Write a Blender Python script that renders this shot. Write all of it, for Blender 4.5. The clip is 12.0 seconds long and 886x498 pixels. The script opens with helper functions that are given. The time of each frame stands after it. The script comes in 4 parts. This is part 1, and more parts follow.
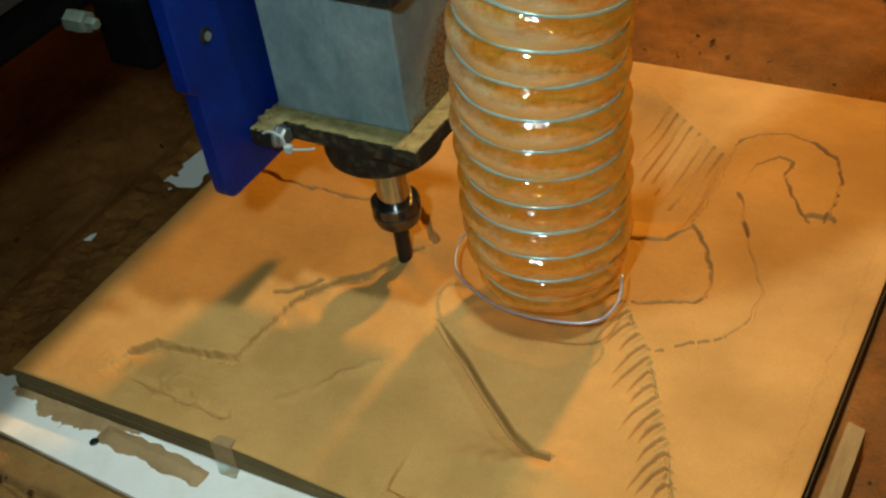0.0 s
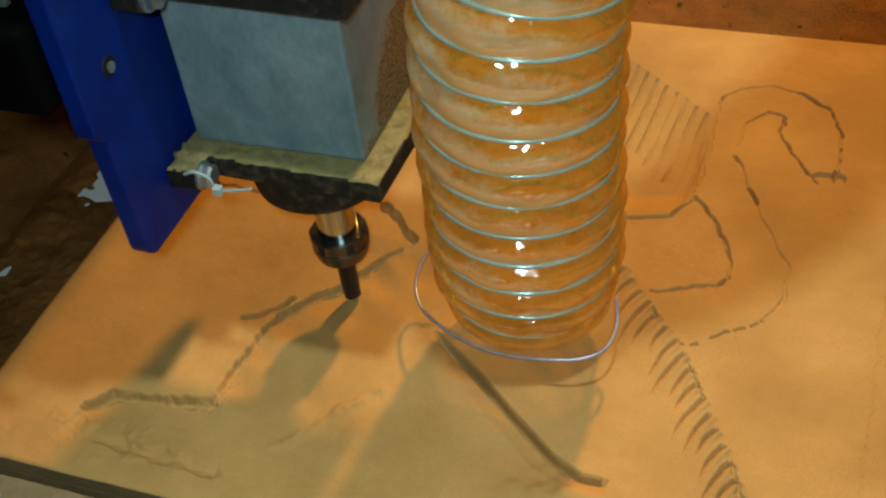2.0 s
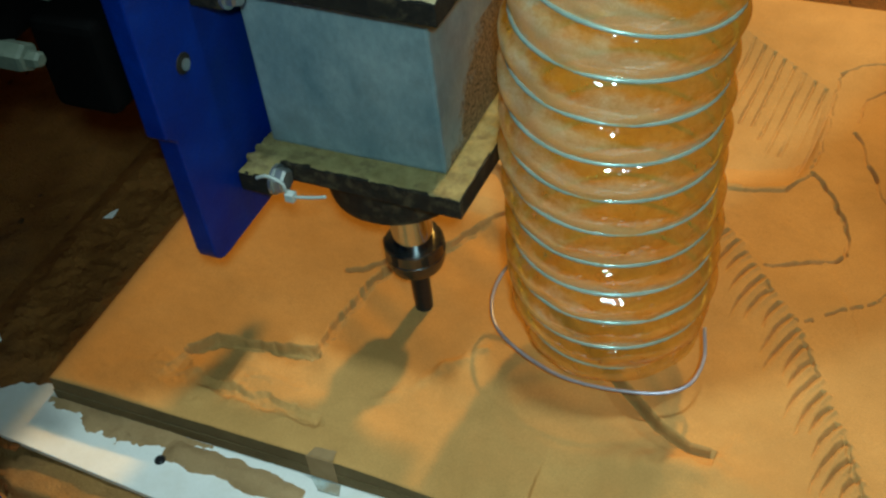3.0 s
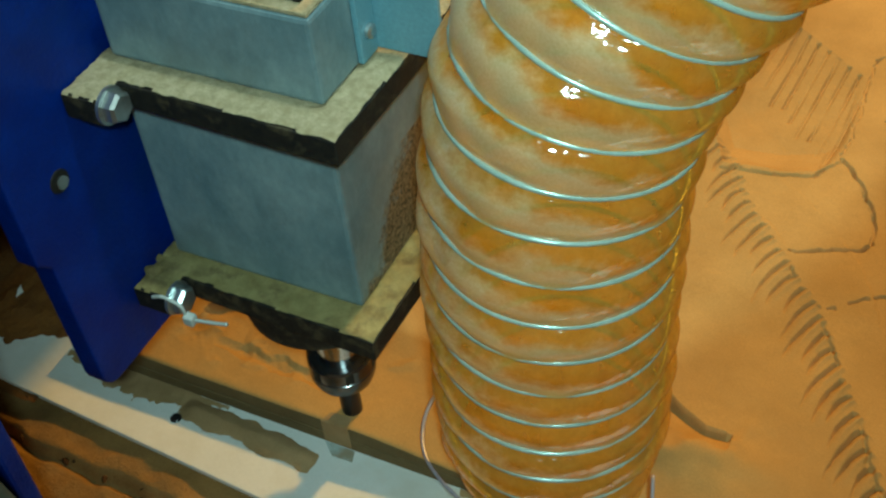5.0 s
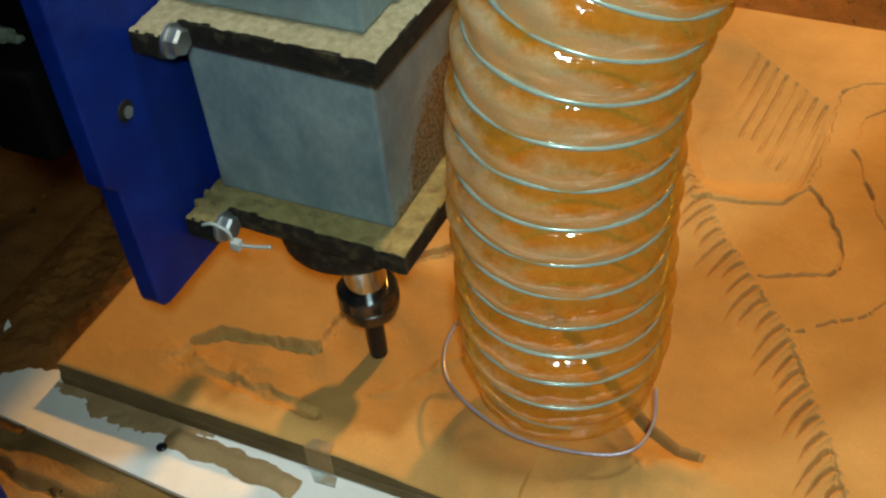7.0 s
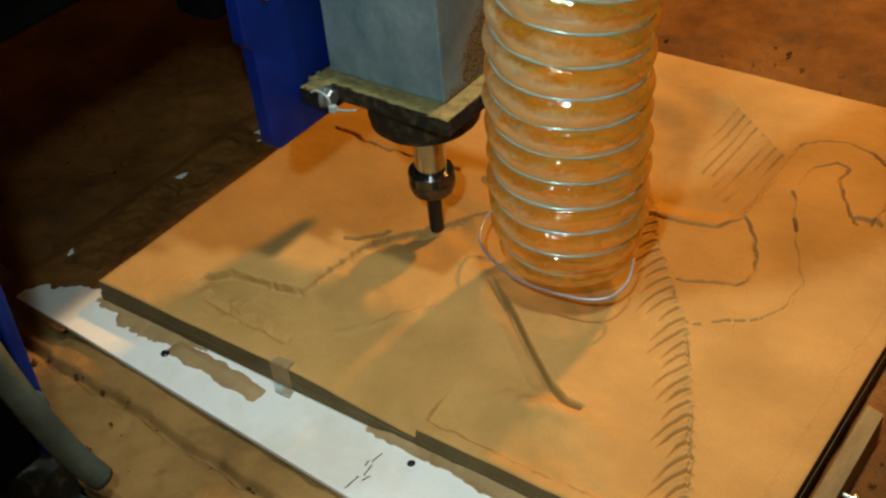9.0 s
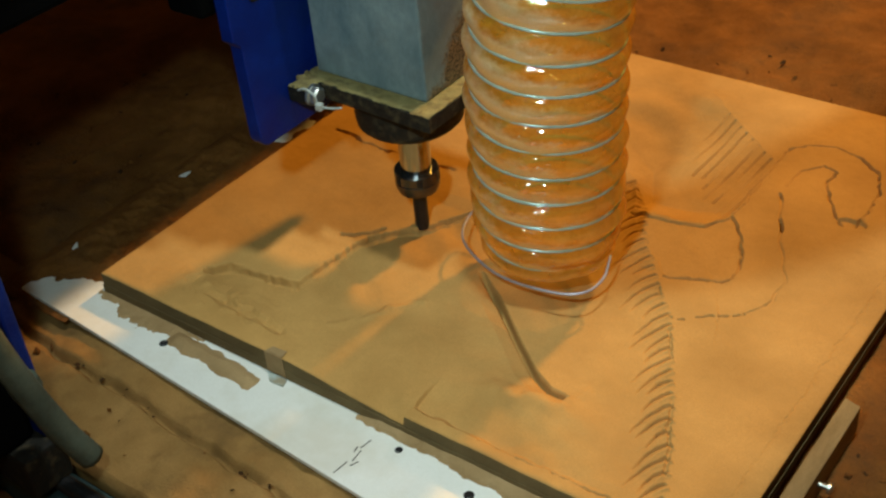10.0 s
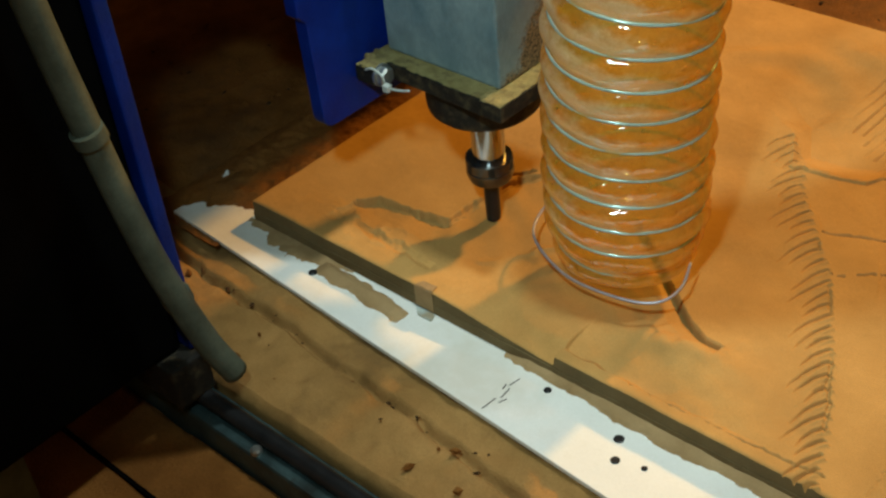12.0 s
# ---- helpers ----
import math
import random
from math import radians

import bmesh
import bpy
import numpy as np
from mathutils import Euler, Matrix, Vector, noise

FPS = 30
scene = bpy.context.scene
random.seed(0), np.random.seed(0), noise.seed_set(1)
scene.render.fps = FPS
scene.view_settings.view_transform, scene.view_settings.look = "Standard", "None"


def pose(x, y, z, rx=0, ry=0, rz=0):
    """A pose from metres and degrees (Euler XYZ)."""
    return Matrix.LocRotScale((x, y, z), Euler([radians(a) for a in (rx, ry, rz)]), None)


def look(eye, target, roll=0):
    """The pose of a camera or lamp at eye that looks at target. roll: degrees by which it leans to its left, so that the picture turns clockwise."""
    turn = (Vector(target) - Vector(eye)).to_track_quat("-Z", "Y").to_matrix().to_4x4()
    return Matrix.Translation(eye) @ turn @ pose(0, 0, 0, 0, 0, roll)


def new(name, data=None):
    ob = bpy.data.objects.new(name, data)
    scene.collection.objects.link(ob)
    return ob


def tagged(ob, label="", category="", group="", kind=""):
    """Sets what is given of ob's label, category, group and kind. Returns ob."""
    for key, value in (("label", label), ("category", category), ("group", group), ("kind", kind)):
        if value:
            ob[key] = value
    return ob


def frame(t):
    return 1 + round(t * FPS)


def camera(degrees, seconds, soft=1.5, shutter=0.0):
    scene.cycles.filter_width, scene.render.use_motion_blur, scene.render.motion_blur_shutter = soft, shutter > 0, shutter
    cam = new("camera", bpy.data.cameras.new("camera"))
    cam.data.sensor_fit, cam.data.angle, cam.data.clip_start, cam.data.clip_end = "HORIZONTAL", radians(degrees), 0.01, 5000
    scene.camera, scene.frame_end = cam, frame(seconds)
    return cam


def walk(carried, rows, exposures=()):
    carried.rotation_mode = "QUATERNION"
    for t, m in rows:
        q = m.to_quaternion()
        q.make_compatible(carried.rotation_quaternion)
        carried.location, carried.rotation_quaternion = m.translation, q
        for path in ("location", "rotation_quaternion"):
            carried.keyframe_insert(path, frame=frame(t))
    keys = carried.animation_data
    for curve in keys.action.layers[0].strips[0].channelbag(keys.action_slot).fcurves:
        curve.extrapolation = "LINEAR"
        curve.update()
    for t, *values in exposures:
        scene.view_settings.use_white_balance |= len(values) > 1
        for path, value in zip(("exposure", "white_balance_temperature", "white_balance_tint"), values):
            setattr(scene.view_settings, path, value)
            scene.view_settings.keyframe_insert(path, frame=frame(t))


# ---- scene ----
EXPOSURES = [
    (0.0, 0.0, 6600, 9), (1.5, -0.05, 6550, 9), (2.7, -0.05, 5900, 3), (4.3, -0.08, 6050, -7), (5.3, -0.08, 6050, -5),
    (6.5, -0.06, 6800, 11), (8.5, -0.06, 6900, 17), (9.5, -0.08, 6800, 13), (12.0, -0.05, 6650, 9),
]
cam = camera(39.64, 12.0, soft=2.4)
walk(cam, [
    (0.0, pose(0.5901, -0.3437, 0.5425, 50.63, 6.85, 28.47)),
    (0.5, pose(0.5556, -0.3167, 0.5411, 49.53, 8.28, 22.10)),
    (1.0, pose(0.5350, -0.2975, 0.5361, 48.86, 7.46, 16.95)),
    (1.5, pose(0.4906, -0.2920, 0.5239, 47.59, 7.10, 17.81)),
    (2.0, pose(0.4625, -0.2973, 0.5185, 47.03, 6.11, 19.14)),
    (2.5, pose(0.4476, -0.3065, 0.5155, 47.29, 5.74, 22.11)),
    (2.7, pose(0.4425, -0.3101, 0.5093, 47.14, 6.17, 22.82)),
    (4.3, pose(0.4325, -0.3065, 0.5034, 45.30, 4.91, 25.28)),
    (4.5, pose(0.4312, -0.3066, 0.5051, 45.19, 4.71, 25.21)),
    (5.0, pose(0.4359, -0.3090, 0.5059, 45.44, 4.87, 25.81)),
    (5.5, pose(0.4355, -0.3121, 0.5088, 45.59, 5.05, 26.37)),
    (6.0, pose(0.4374, -0.3136, 0.5116, 45.67, 4.18, 25.51)),
    (6.5, pose(0.4436, -0.3160, 0.5159, 46.29, 4.46, 24.80)),
    (6.7, pose(0.4442, -0.3186, 0.5144, 46.57, 4.59, 24.65)),
    (8.3, pose(0.5462, -0.3436, 0.5251, 51.07, 5.26, 29.55)),
    (8.5, pose(0.5766, -0.3643, 0.5324, 51.53, 4.31, 30.95)),
    (9.0, pose(0.6389, -0.3951, 0.5412, 52.32, 4.52, 35.26)),
    (9.5, pose(0.6695, -0.4067, 0.5421, 53.11, 4.69, 35.65)),
    (10.0, pose(0.6691, -0.4073, 0.5393, 53.33, 4.51, 36.27)),
    (10.5, pose(0.6651, -0.4127, 0.5404, 53.36, 4.77, 37.22)),
    (11.0, pose(0.6657, -0.4147, 0.5429, 53.50, 4.95, 37.78)),
    (11.5, pose(0.6594, -0.4265, 0.5315, 53.49, 4.63, 39.23)),
    (12.0, pose(0.6416, -0.4346, 0.5285, 51.88, 4.87, 41.74)),
], EXPOSURES)


# ---- world, lights, exposure ----
world = bpy.data.worlds.new("workshop_dark")
world.use_nodes = True
world.node_tree.nodes["Background"].inputs[0].default_value = (0.85, 0.60, 0.34, 1)
world.node_tree.nodes["Background"].inputs[1].default_value = 0.03
scene.world = world


def area_lamp(name, eye, target, size, watts, color):
    data = bpy.data.lights.new(name, "AREA")
    data.shape, data.size, data.energy, data.color = "DISK", size, watts, color
    ob = new(name, data)
    ob.matrix_basis = look(eye, target)
    return ob


area_lamp("warm_lamp", (0.40, 1.75, 1.32), (0.25, 0.2, 0), 0.13, 40, (1.0, 0.495, 0.082))
area_lamp("cool_lamp", (0.44, 0.08, 1.50), (0.25, 0.15, 0), 0.10, 10.5, (0.80, 0.93, 0.88))
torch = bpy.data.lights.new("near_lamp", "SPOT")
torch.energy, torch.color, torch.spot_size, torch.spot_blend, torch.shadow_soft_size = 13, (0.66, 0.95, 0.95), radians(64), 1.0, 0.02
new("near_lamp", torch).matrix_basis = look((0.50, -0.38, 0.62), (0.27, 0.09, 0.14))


# ---- materials ----
def material(name):
    m = bpy.data.materials.new(name)
    m.use_nodes = True
    nt = m.node_tree
    return m, nt, nt.nodes["Principled BSDF"]


def noise_node(nt, scale, detail=4, rough=0.6, coord="Object", stretch=None):
    tc = nt.nodes.new("ShaderNodeTexCoord")
    n = nt.nodes.new("ShaderNodeTexNoise")
    n.inputs["Scale"].default_value, n.inputs["Detail"].default_value, n.inputs["Roughness"].default_value = scale, detail, rough
    out = tc.outputs[coord]
    if stretch:
        mp = nt.nodes.new("ShaderNodeMapping")
        mp.inputs["Scale"].default_value = stretch
        nt.links.new(out, mp.inputs[0])
        out = mp.outputs[0]
    nt.links.new(out, n.inputs["Vector"])
    return n.outputs["Fac"]


def ramp(nt, fac, *stops):
    r = nt.nodes.new("ShaderNodeValToRGB")
    els = r.color_ramp.elements
    while len(els) < len(stops):
        els.new(0.5)
    for e, (p, c) in zip(els, stops):
        e.position, e.color = p, (*c, 1) if len(c) == 3 else c
    nt.links.new(fac, r.inputs[0])
    return r.outputs[0]


def mixc(nt, fac, a, b, kind="MIX"):
    m = nt.nodes.new("ShaderNodeMix")
    m.data_type, m.blend_type = "RGBA", kind
    for value, sock in ((fac, m.inputs[0]), (a, m.inputs[6]), (b, m.inputs[7])):
        if isinstance(value, (int, float)):
            sock.default_value = value
        elif isinstance(value, tuple):
            sock.default_value = (*value, 1)
        else:
            nt.links.new(value, sock)
    return m.outputs[2]


def bump(nt, bsdf, height, strength, distance):
    b = nt.nodes.new("ShaderNodeBump")
    b.inputs["Strength"].default_value, b.inputs["Distance"].default_value = strength, distance
    nt.links.new(height, b.inputs["Height"])
    nt.links.new(b.outputs[0], bsdf.inputs["Normal"])


def surface(name, dark, light, scale, fine, rough=0.7, metal=0.0, relief=0.3, distance=0.001, stain=None, stretch=None, spec=0.3):
    """A two-scale surface: broad patches, fine grain, relief and an optional stain colour."""
    m, nt, b = material(name)
    broad = noise_node(nt, scale, 5, 0.6, stretch=stretch)
    grain = noise_node(nt, fine, 3, 0.7, stretch=stretch)
    col = ramp(nt, broad, (0.3, dark), (0.7, light))
    col = mixc(nt, 0.35, col, ramp(nt, grain, (0.3, (0.35, 0.35, 0.35)), (0.7, (0.65, 0.65, 0.65))), "OVERLAY")
    if stain:
        patch = noise_node(nt, scale * 0.45, 6, 0.65)
        col = mixc(nt, ramp(nt, patch, (0.52, (0, 0, 0)), (0.66, (0.8, 0.8, 0.8))), col, stain)
    nt.links.new(col, b.inputs["Base Color"])
    b.inputs["Roughness"].default_value, b.inputs["Metallic"].default_value = rough, metal
    b.inputs["Specular IOR Level"].default_value = spec
    bump(nt, b, grain, relief, distance)
    return m


MDF = surface("mdf_dusty", (0.37, 0.203, 0.063), (0.57, 0.325, 0.109), 9, 900, 0.85, relief=0.25, distance=0.0006, stain=(0.41, 0.222, 0.072), spec=0.12)
# near edge faces away from the warm lamp; its shade is in this colour
MDF_SHADED_EDGE = surface("mdf_edge_shaded", (0.13, 0.090, 0.042), (0.19, 0.135, 0.065), 30, 700, 0.9, relief=0.3, spec=0.1)
DUST = surface("sawdust", (0.33, 0.21, 0.10), (0.46, 0.31, 0.16), 40, 1400, 0.95, relief=0.8, distance=0.0012, spec=0.05)
PALE_DUST = surface("pale_sawdust", (0.38, 0.31, 0.18), (0.60, 0.50, 0.32), 300, 1500, 0.95, relief=0.9, distance=0.0015, spec=0.05, stain=(0.40, 0.32, 0.18))
# lower clamp's dust: yellower, with the upper clamp's shade darkened into its colour
SHADED_DUST = surface("shaded_sawdust", (0.25, 0.20, 0.080), (0.41, 0.34, 0.15), 120, 1500, 0.95, relief=0.9, distance=0.0015, spec=0.05, stain=(0.16, 0.12, 0.06))
BED = surface("dusty_bed", (0.135, 0.052, 0.012), (0.29, 0.122, 0.031), 14, 420, 0.92, relief=0.9, distance=0.003, stain=(0.11, 0.055, 0.025), spec=0.08)
CHIP = surface("dark_chip", (0.035, 0.018, 0.008), (0.09, 0.045, 0.018), 60, 600, 0.9, relief=0.4, spec=0.08)
APRON = surface("dust_layer", (0.27, 0.145, 0.048), (0.44, 0.245, 0.088), 16, 700, 0.95, relief=0.8, distance=0.002, stain=(0.15, 0.085, 0.035), spec=0.05)
MELAMINE = surface("white_melamine", (0.74, 0.74, 0.72), (0.82, 0.82, 0.80), 14, 500, 0.5, relief=0.05, spec=0.35, stain=(0.66, 0.63, 0.56))
PINE = surface("batten_wood", (0.22, 0.145, 0.065), (0.33, 0.23, 0.11), 22, 260, 0.8, relief=0.4, stretch=(5, 1, 5), spec=0.15)
ALU = surface("dusty_aluminium", (0.120, 0.195, 0.225), (0.28, 0.365, 0.385), 30, 420, 0.45, 0.2, relief=0.3, distance=0.0006, spec=0.4, stain=(0.15, 0.19, 0.20), stretch=(1, 1, 0.55))
BLUE = surface("blue_paint", (0.0005, 0.009, 0.120), (0.0012, 0.021, 0.20), 34, 420, 0.48, relief=0.45, distance=0.0008, spec=0.18, stain=(0.003, 0.020, 0.13))
STEEL_BLUE = surface("pale_blue_bracket", (0.13, 0.27, 0.33), (0.18, 0.34, 0.41), 25, 700, 0.45, 0.1, relief=0.1, distance=0.0004, spec=0.35)
BLACK = surface("black_plastic", (0.006, 0.006, 0.006), (0.020, 0.017, 0.012), 260, 1500, 0.65, relief=0.5, distance=0.0008, spec=0.25, stain=(0.075, 0.058, 0.032))
DARK_STEEL = surface("dark_steel", (0.022, 0.023, 0.025), (0.045, 0.045, 0.048), 60, 900, 0.34, 0.6, relief=0.05, distance=0.0003)
NUT_STEEL = surface("oiled_steel", (0.07, 0.07, 0.072), (0.13, 0.13, 0.13), 60, 900, 0.22, 0.9, relief=0.05, distance=0.0003)
BRIGHT_STEEL = surface("bright_steel", (0.40, 0.40, 0.41), (0.50, 0.50, 0.51), 80, 900, 0.14, 1.0, relief=0.03, distance=0.0002)
ZINC = surface("zinc_bolt", (0.42, 0.46, 0.46), (0.62, 0.66, 0.65), 150, 900, 0.28, 0.9, relief=0.15, distance=0.0005)
WIRE = surface("hose_wire", (0.38, 0.52, 0.47), (0.54, 0.69, 0.63), 90, 800, 0.25, 0.3, relief=0.05, distance=0.0002)
RAIL = surface("greasy_rail", (0.02, 0.04, 0.045), (0.09, 0.15, 0.16), 25, 300, 0.4, 0.5, relief=0.5, stain=(0.03, 0.02, 0.012))
LEG_BLACK = surface("matt_near_black", (0.0012, 0.0012, 0.0012), (0.0025, 0.0025, 0.0025), 20, 300, 0.9, relief=0.2, spec=0.03)
CABLE = surface("grey_cable", (0.045, 0.056, 0.042), (0.10, 0.12, 0.092), 40, 500, 0.6, relief=0.2)
TAPE = surface("grey_tape", (0.34, 0.42, 0.42), (0.50, 0.56, 0.54), 60, 500, 0.4, relief=0.3, stain=(0.30, 0.22, 0.12))
NYLON = surface("clear_nylon", (0.34, 0.37, 0.35), (0.46, 0.49, 0.47), 90, 700, 0.35, relief=0.05)
LOOSE = surface("loose_wire", (0.34, 0.34, 0.42), (0.46, 0.45, 0.54), 90, 800, 0.32, 0.3, relief=0.05, distance=0.0002)
# for unseen walls and ceiling; made pale so that they bounce warm light
WALL = surface("bounce_plaster", (0.52, 0.48, 0.43), (0.62, 0.57, 0.51), 1.5, 60, 0.9, relief=0.2)
CONCRETE = surface("concrete_floor", (0.16, 0.14, 0.12), (0.25, 0.22, 0.19), 2.0, 80, 0.9, relief=0.3)


def stained_housing():
    """Dull aluminium with a greasy, speckled dust stain low on one side."""
    m = surface("stained_aluminium", (0.120, 0.195, 0.225), (0.28, 0.365, 0.385), 30, 420, 0.45, 0.2, relief=0.3, distance=0.0006, spec=0.4, stain=(0.15, 0.19, 0.20), stretch=(1, 1, 0.55))
    nt, link = m.node_tree, m.node_tree.links.new
    b = nt.nodes["Principled BSDF"]
    old = b.inputs["Base Color"].links[0].from_socket
    tc, geo = nt.nodes.new("ShaderNodeTexCoord"), nt.nodes.new("ShaderNodeNewGeometry")
    p, n = nt.nodes.new("ShaderNodeSeparateXYZ"), nt.nodes.new("ShaderNodeSeparateXYZ")
    link(tc.outputs["Object"], p.inputs[0])
    link(geo.outputs["True Normal"], n.inputs[0])

    def calc(op, a, c):
        q = nt.nodes.new("ShaderNodeMath")
        q.operation = op
        for sock, v in zip(q.inputs, (a, c)):
            if isinstance(v, (int, float)):
                sock.default_value = v
            else:
                link(v, sock)
        return q.outputs[0]

    # a slanting patch: y towards the back, z towards the foot
    reach = calc("ADD", calc("MULTIPLY", calc("ADD", p.outputs[1], 0.020), 26.0), calc("MULTIPLY", calc("SUBTRACT", 0.166, p.outputs[2]), 22.0))
    patch = calc("ADD", reach, calc("MULTIPLY", calc("SUBTRACT", noise_node(nt, 60, 5, 0.7), 0.5), 1.6))
    mask = calc("MULTIPLY", calc("MULTIPLY", ramp(nt, patch, (0.30, (0,) * 3), (0.55, (1,) * 3)), calc("GREATER_THAN", n.outputs[0], 0.7)), calc("LESS_THAN", p.outputs[2], 0.192))
    speck = ramp(nt, noise_node(nt, 520, 3, 0.7), (0.38, (0.035, 0.028, 0.018)), (0.62, (0.26, 0.20, 0.12)))
    link(mixc(nt, mask, old, speck), b.inputs["Base Color"])
    return m


STAINED = stained_housing()


def hose_film():
    """Amber clear plastic: glossy, creased, with sawdust lying in the low half of every turn."""
    m, nt, b = material("amber_clear_plastic")
    out, link = nt.nodes["Material Output"], nt.links.new
    uv = nt.nodes.new("ShaderNodeUVMap")
    uv.uv_map = "turns"
    sep = nt.nodes.new("ShaderNodeSeparateXYZ")
    link(uv.outputs[0], sep.inputs[0])

    def calc(op, a, c):
        n = nt.nodes.new("ShaderNodeMath")
        n.operation = op
        for sock, v in zip(n.inputs, (a, c)):
            if isinstance(v, (int, float)):
                sock.default_value = v
            else:
                link(v, sock)
        return n.outputs[0]

    broad = noise_node(nt, 36, 5, 0.6, stretch=(1, 1, 1.5))
    mid = noise_node(nt, 150, 4, 0.7)
    fine = noise_node(nt, 900, 3, 0.7)
    turn = calc("FRACT", sep.outputs[1], 0.0)
    # more of it towards the bend than at the mouth
    high = calc("MINIMUM", calc("MAXIMUM", calc("MULTIPLY", calc("SUBTRACT", sep.outputs[1], 4.0), 0.035), -0.24), 0.16)
    # dust: thickest just over the wire, ragged above, more on one side of the hose
    side = calc("MULTIPLY", calc("COSINE", calc("MULTIPLY", calc("ADD", sep.outputs[0], 0.385), 6.2832), 0.0), 0.40)
    lie = calc("ADD", calc("SUBTRACT", calc("ADD", calc("MULTIPLY", broad, 1.25), calc("MULTIPLY", mid, 0.3)), calc("MULTIPLY", turn, 1.0)), calc("ADD", calc("ADD", side, high), 0.07))
    dusty = ramp(nt, lie, (0.36, (0.0,) * 3), (0.70, (0.95,) * 3))
    amber = ramp(nt, broad, (0.3, (0.90, 0.42, 0.03)), (0.7, (0.94, 0.58, 0.11)))
    grit = ramp(nt, fine, (0.3, (0.78, 0.70, 0.40)), (0.7, (0.94, 0.88, 0.58)))
    col = mixc(nt, dusty, amber, grit)
    link(col, b.inputs["Base Color"])
    b.inputs["Roughness"].default_value = 0.5
    b.inputs["Specular IOR Level"].default_value = 0.1
    glow = nt.nodes.new("ShaderNodeBsdfTranslucent")
    link(col, glow.inputs[0])
    body = nt.nodes.new("ShaderNodeMixShader")
    body.inputs[0].default_value = 0.48
    link(b.outputs[0], body.inputs[1])
    link(glow.outputs[0], body.inputs[2])
    clear = nt.nodes.new("ShaderNodeBsdfTransparent")
    clear.inputs[0].default_value = (1.0, 0.80, 0.34, 1)
    cover = mixc(nt, dusty, ramp(nt, mid, (0.3, (0.38,) * 3), (0.7, (0.58,) * 3)), (0.80, 0.80, 0.80))
    film = nt.nodes.new("ShaderNodeMixShader")
    link(cover, film.inputs[0])
    link(clear.outputs[0], film.inputs[1])
    link(body.outputs[0], film.inputs[2])
    gloss = nt.nodes.new("ShaderNodeBsdfGlossy")
    gloss.inputs["Roughness"].default_value = 0.07
    crease = noise_node(nt, 70, 2, 0.5, stretch=(1, 1, 1.8))
    bp = nt.nodes.new("ShaderNodeBump")
    bp.inputs["Strength"].default_value, bp.inputs["Distance"].default_value = 0.8, 0.003
    link(crease, bp.inputs["Height"])
    link(bp.outputs[0], gloss.inputs["Normal"])
    lw = nt.nodes.new("ShaderNodeLayerWeight")
    lw.inputs[0].default_value = 0.25
    amount = ramp(nt, lw.outputs["Fresnel"], (0.0, (0.19,) * 3), (1.0, (0.38,) * 3))
    top = nt.nodes.new("ShaderNodeMixShader")
    link(amount, top.inputs[0])
    link(film.outputs[0], top.inputs[1])
    link(gloss.outputs[0], top.inputs[2])
    link(top.outputs[0], out.inputs["Surface"])
    return m


FILM = hose_film()


# ---- mesh helpers ----
def mesh_object(name, bm, mat, smooth=False):
    me = bpy.data.meshes.new(name)
    bmesh.ops.recalc_face_normals(bm, faces=bm.faces)
    bm.to_mesh(me)
    bm.free()
    me.materials.append(mat)
    if smooth:
        me.polygons.foreach_set("use_smooth", [True] * len(me.polygons))
    return new(name, me)


def part(name, bm, mat, parent, label="", smooth=False):
    ob = mesh_object(name, bm, mat, smooth)
    ob.parent = parent
    return tagged(ob, label) if label else ob


def box(x0, x1, y0, y1, z0, z1, bevel=0.001, bm=None):
    own = bmesh.new()
    bmesh.ops.create_cube(own, size=1, matrix=Matrix.Translation(((x0 + x1) / 2, (y0 + y1) / 2, (z0 + z1) / 2)) @ Matrix.Diagonal((x1 - x0, y1 - y0, z1 - z0, 1)))
    if bevel:
        bmesh.ops.bevel(own, geom=own.edges[:], offset=bevel, segments=2, affect="EDGES", profile=0.6)
    return join(bm, own) if bm else own


def join(a, b):
    me = bpy.data.meshes.new("tmp")
    b.to_mesh(me)
    b.free()
    a.from_mesh(me)
    bpy.data.meshes.remove(me)
    return a


def prism(outline, z0, z1, bevel=0.001, m=None):
    """An upright slab over a plan outline."""
    bm = bmesh.new()
    f = bm.faces.new([bm.verts.new((x, y, z0)) for x, y in outline])
    up = bmesh.ops.extrude_face_region(bm, geom=[f])["geom"]
    bmesh.ops.translate(bm, verts=[v for v in up if isinstance(v, bmesh.types.BMVert)], vec=(0, 0, z1 - z0))
    bmesh.ops.recalc_face_normals(bm, faces=bm.faces)
    if bevel:
        bmesh.ops.bevel(bm, geom=bm.edges[:], offset=bevel, segments=2, affect="EDGES", profile=0.6)
    if m:
        bm.transform(m)
    return bm


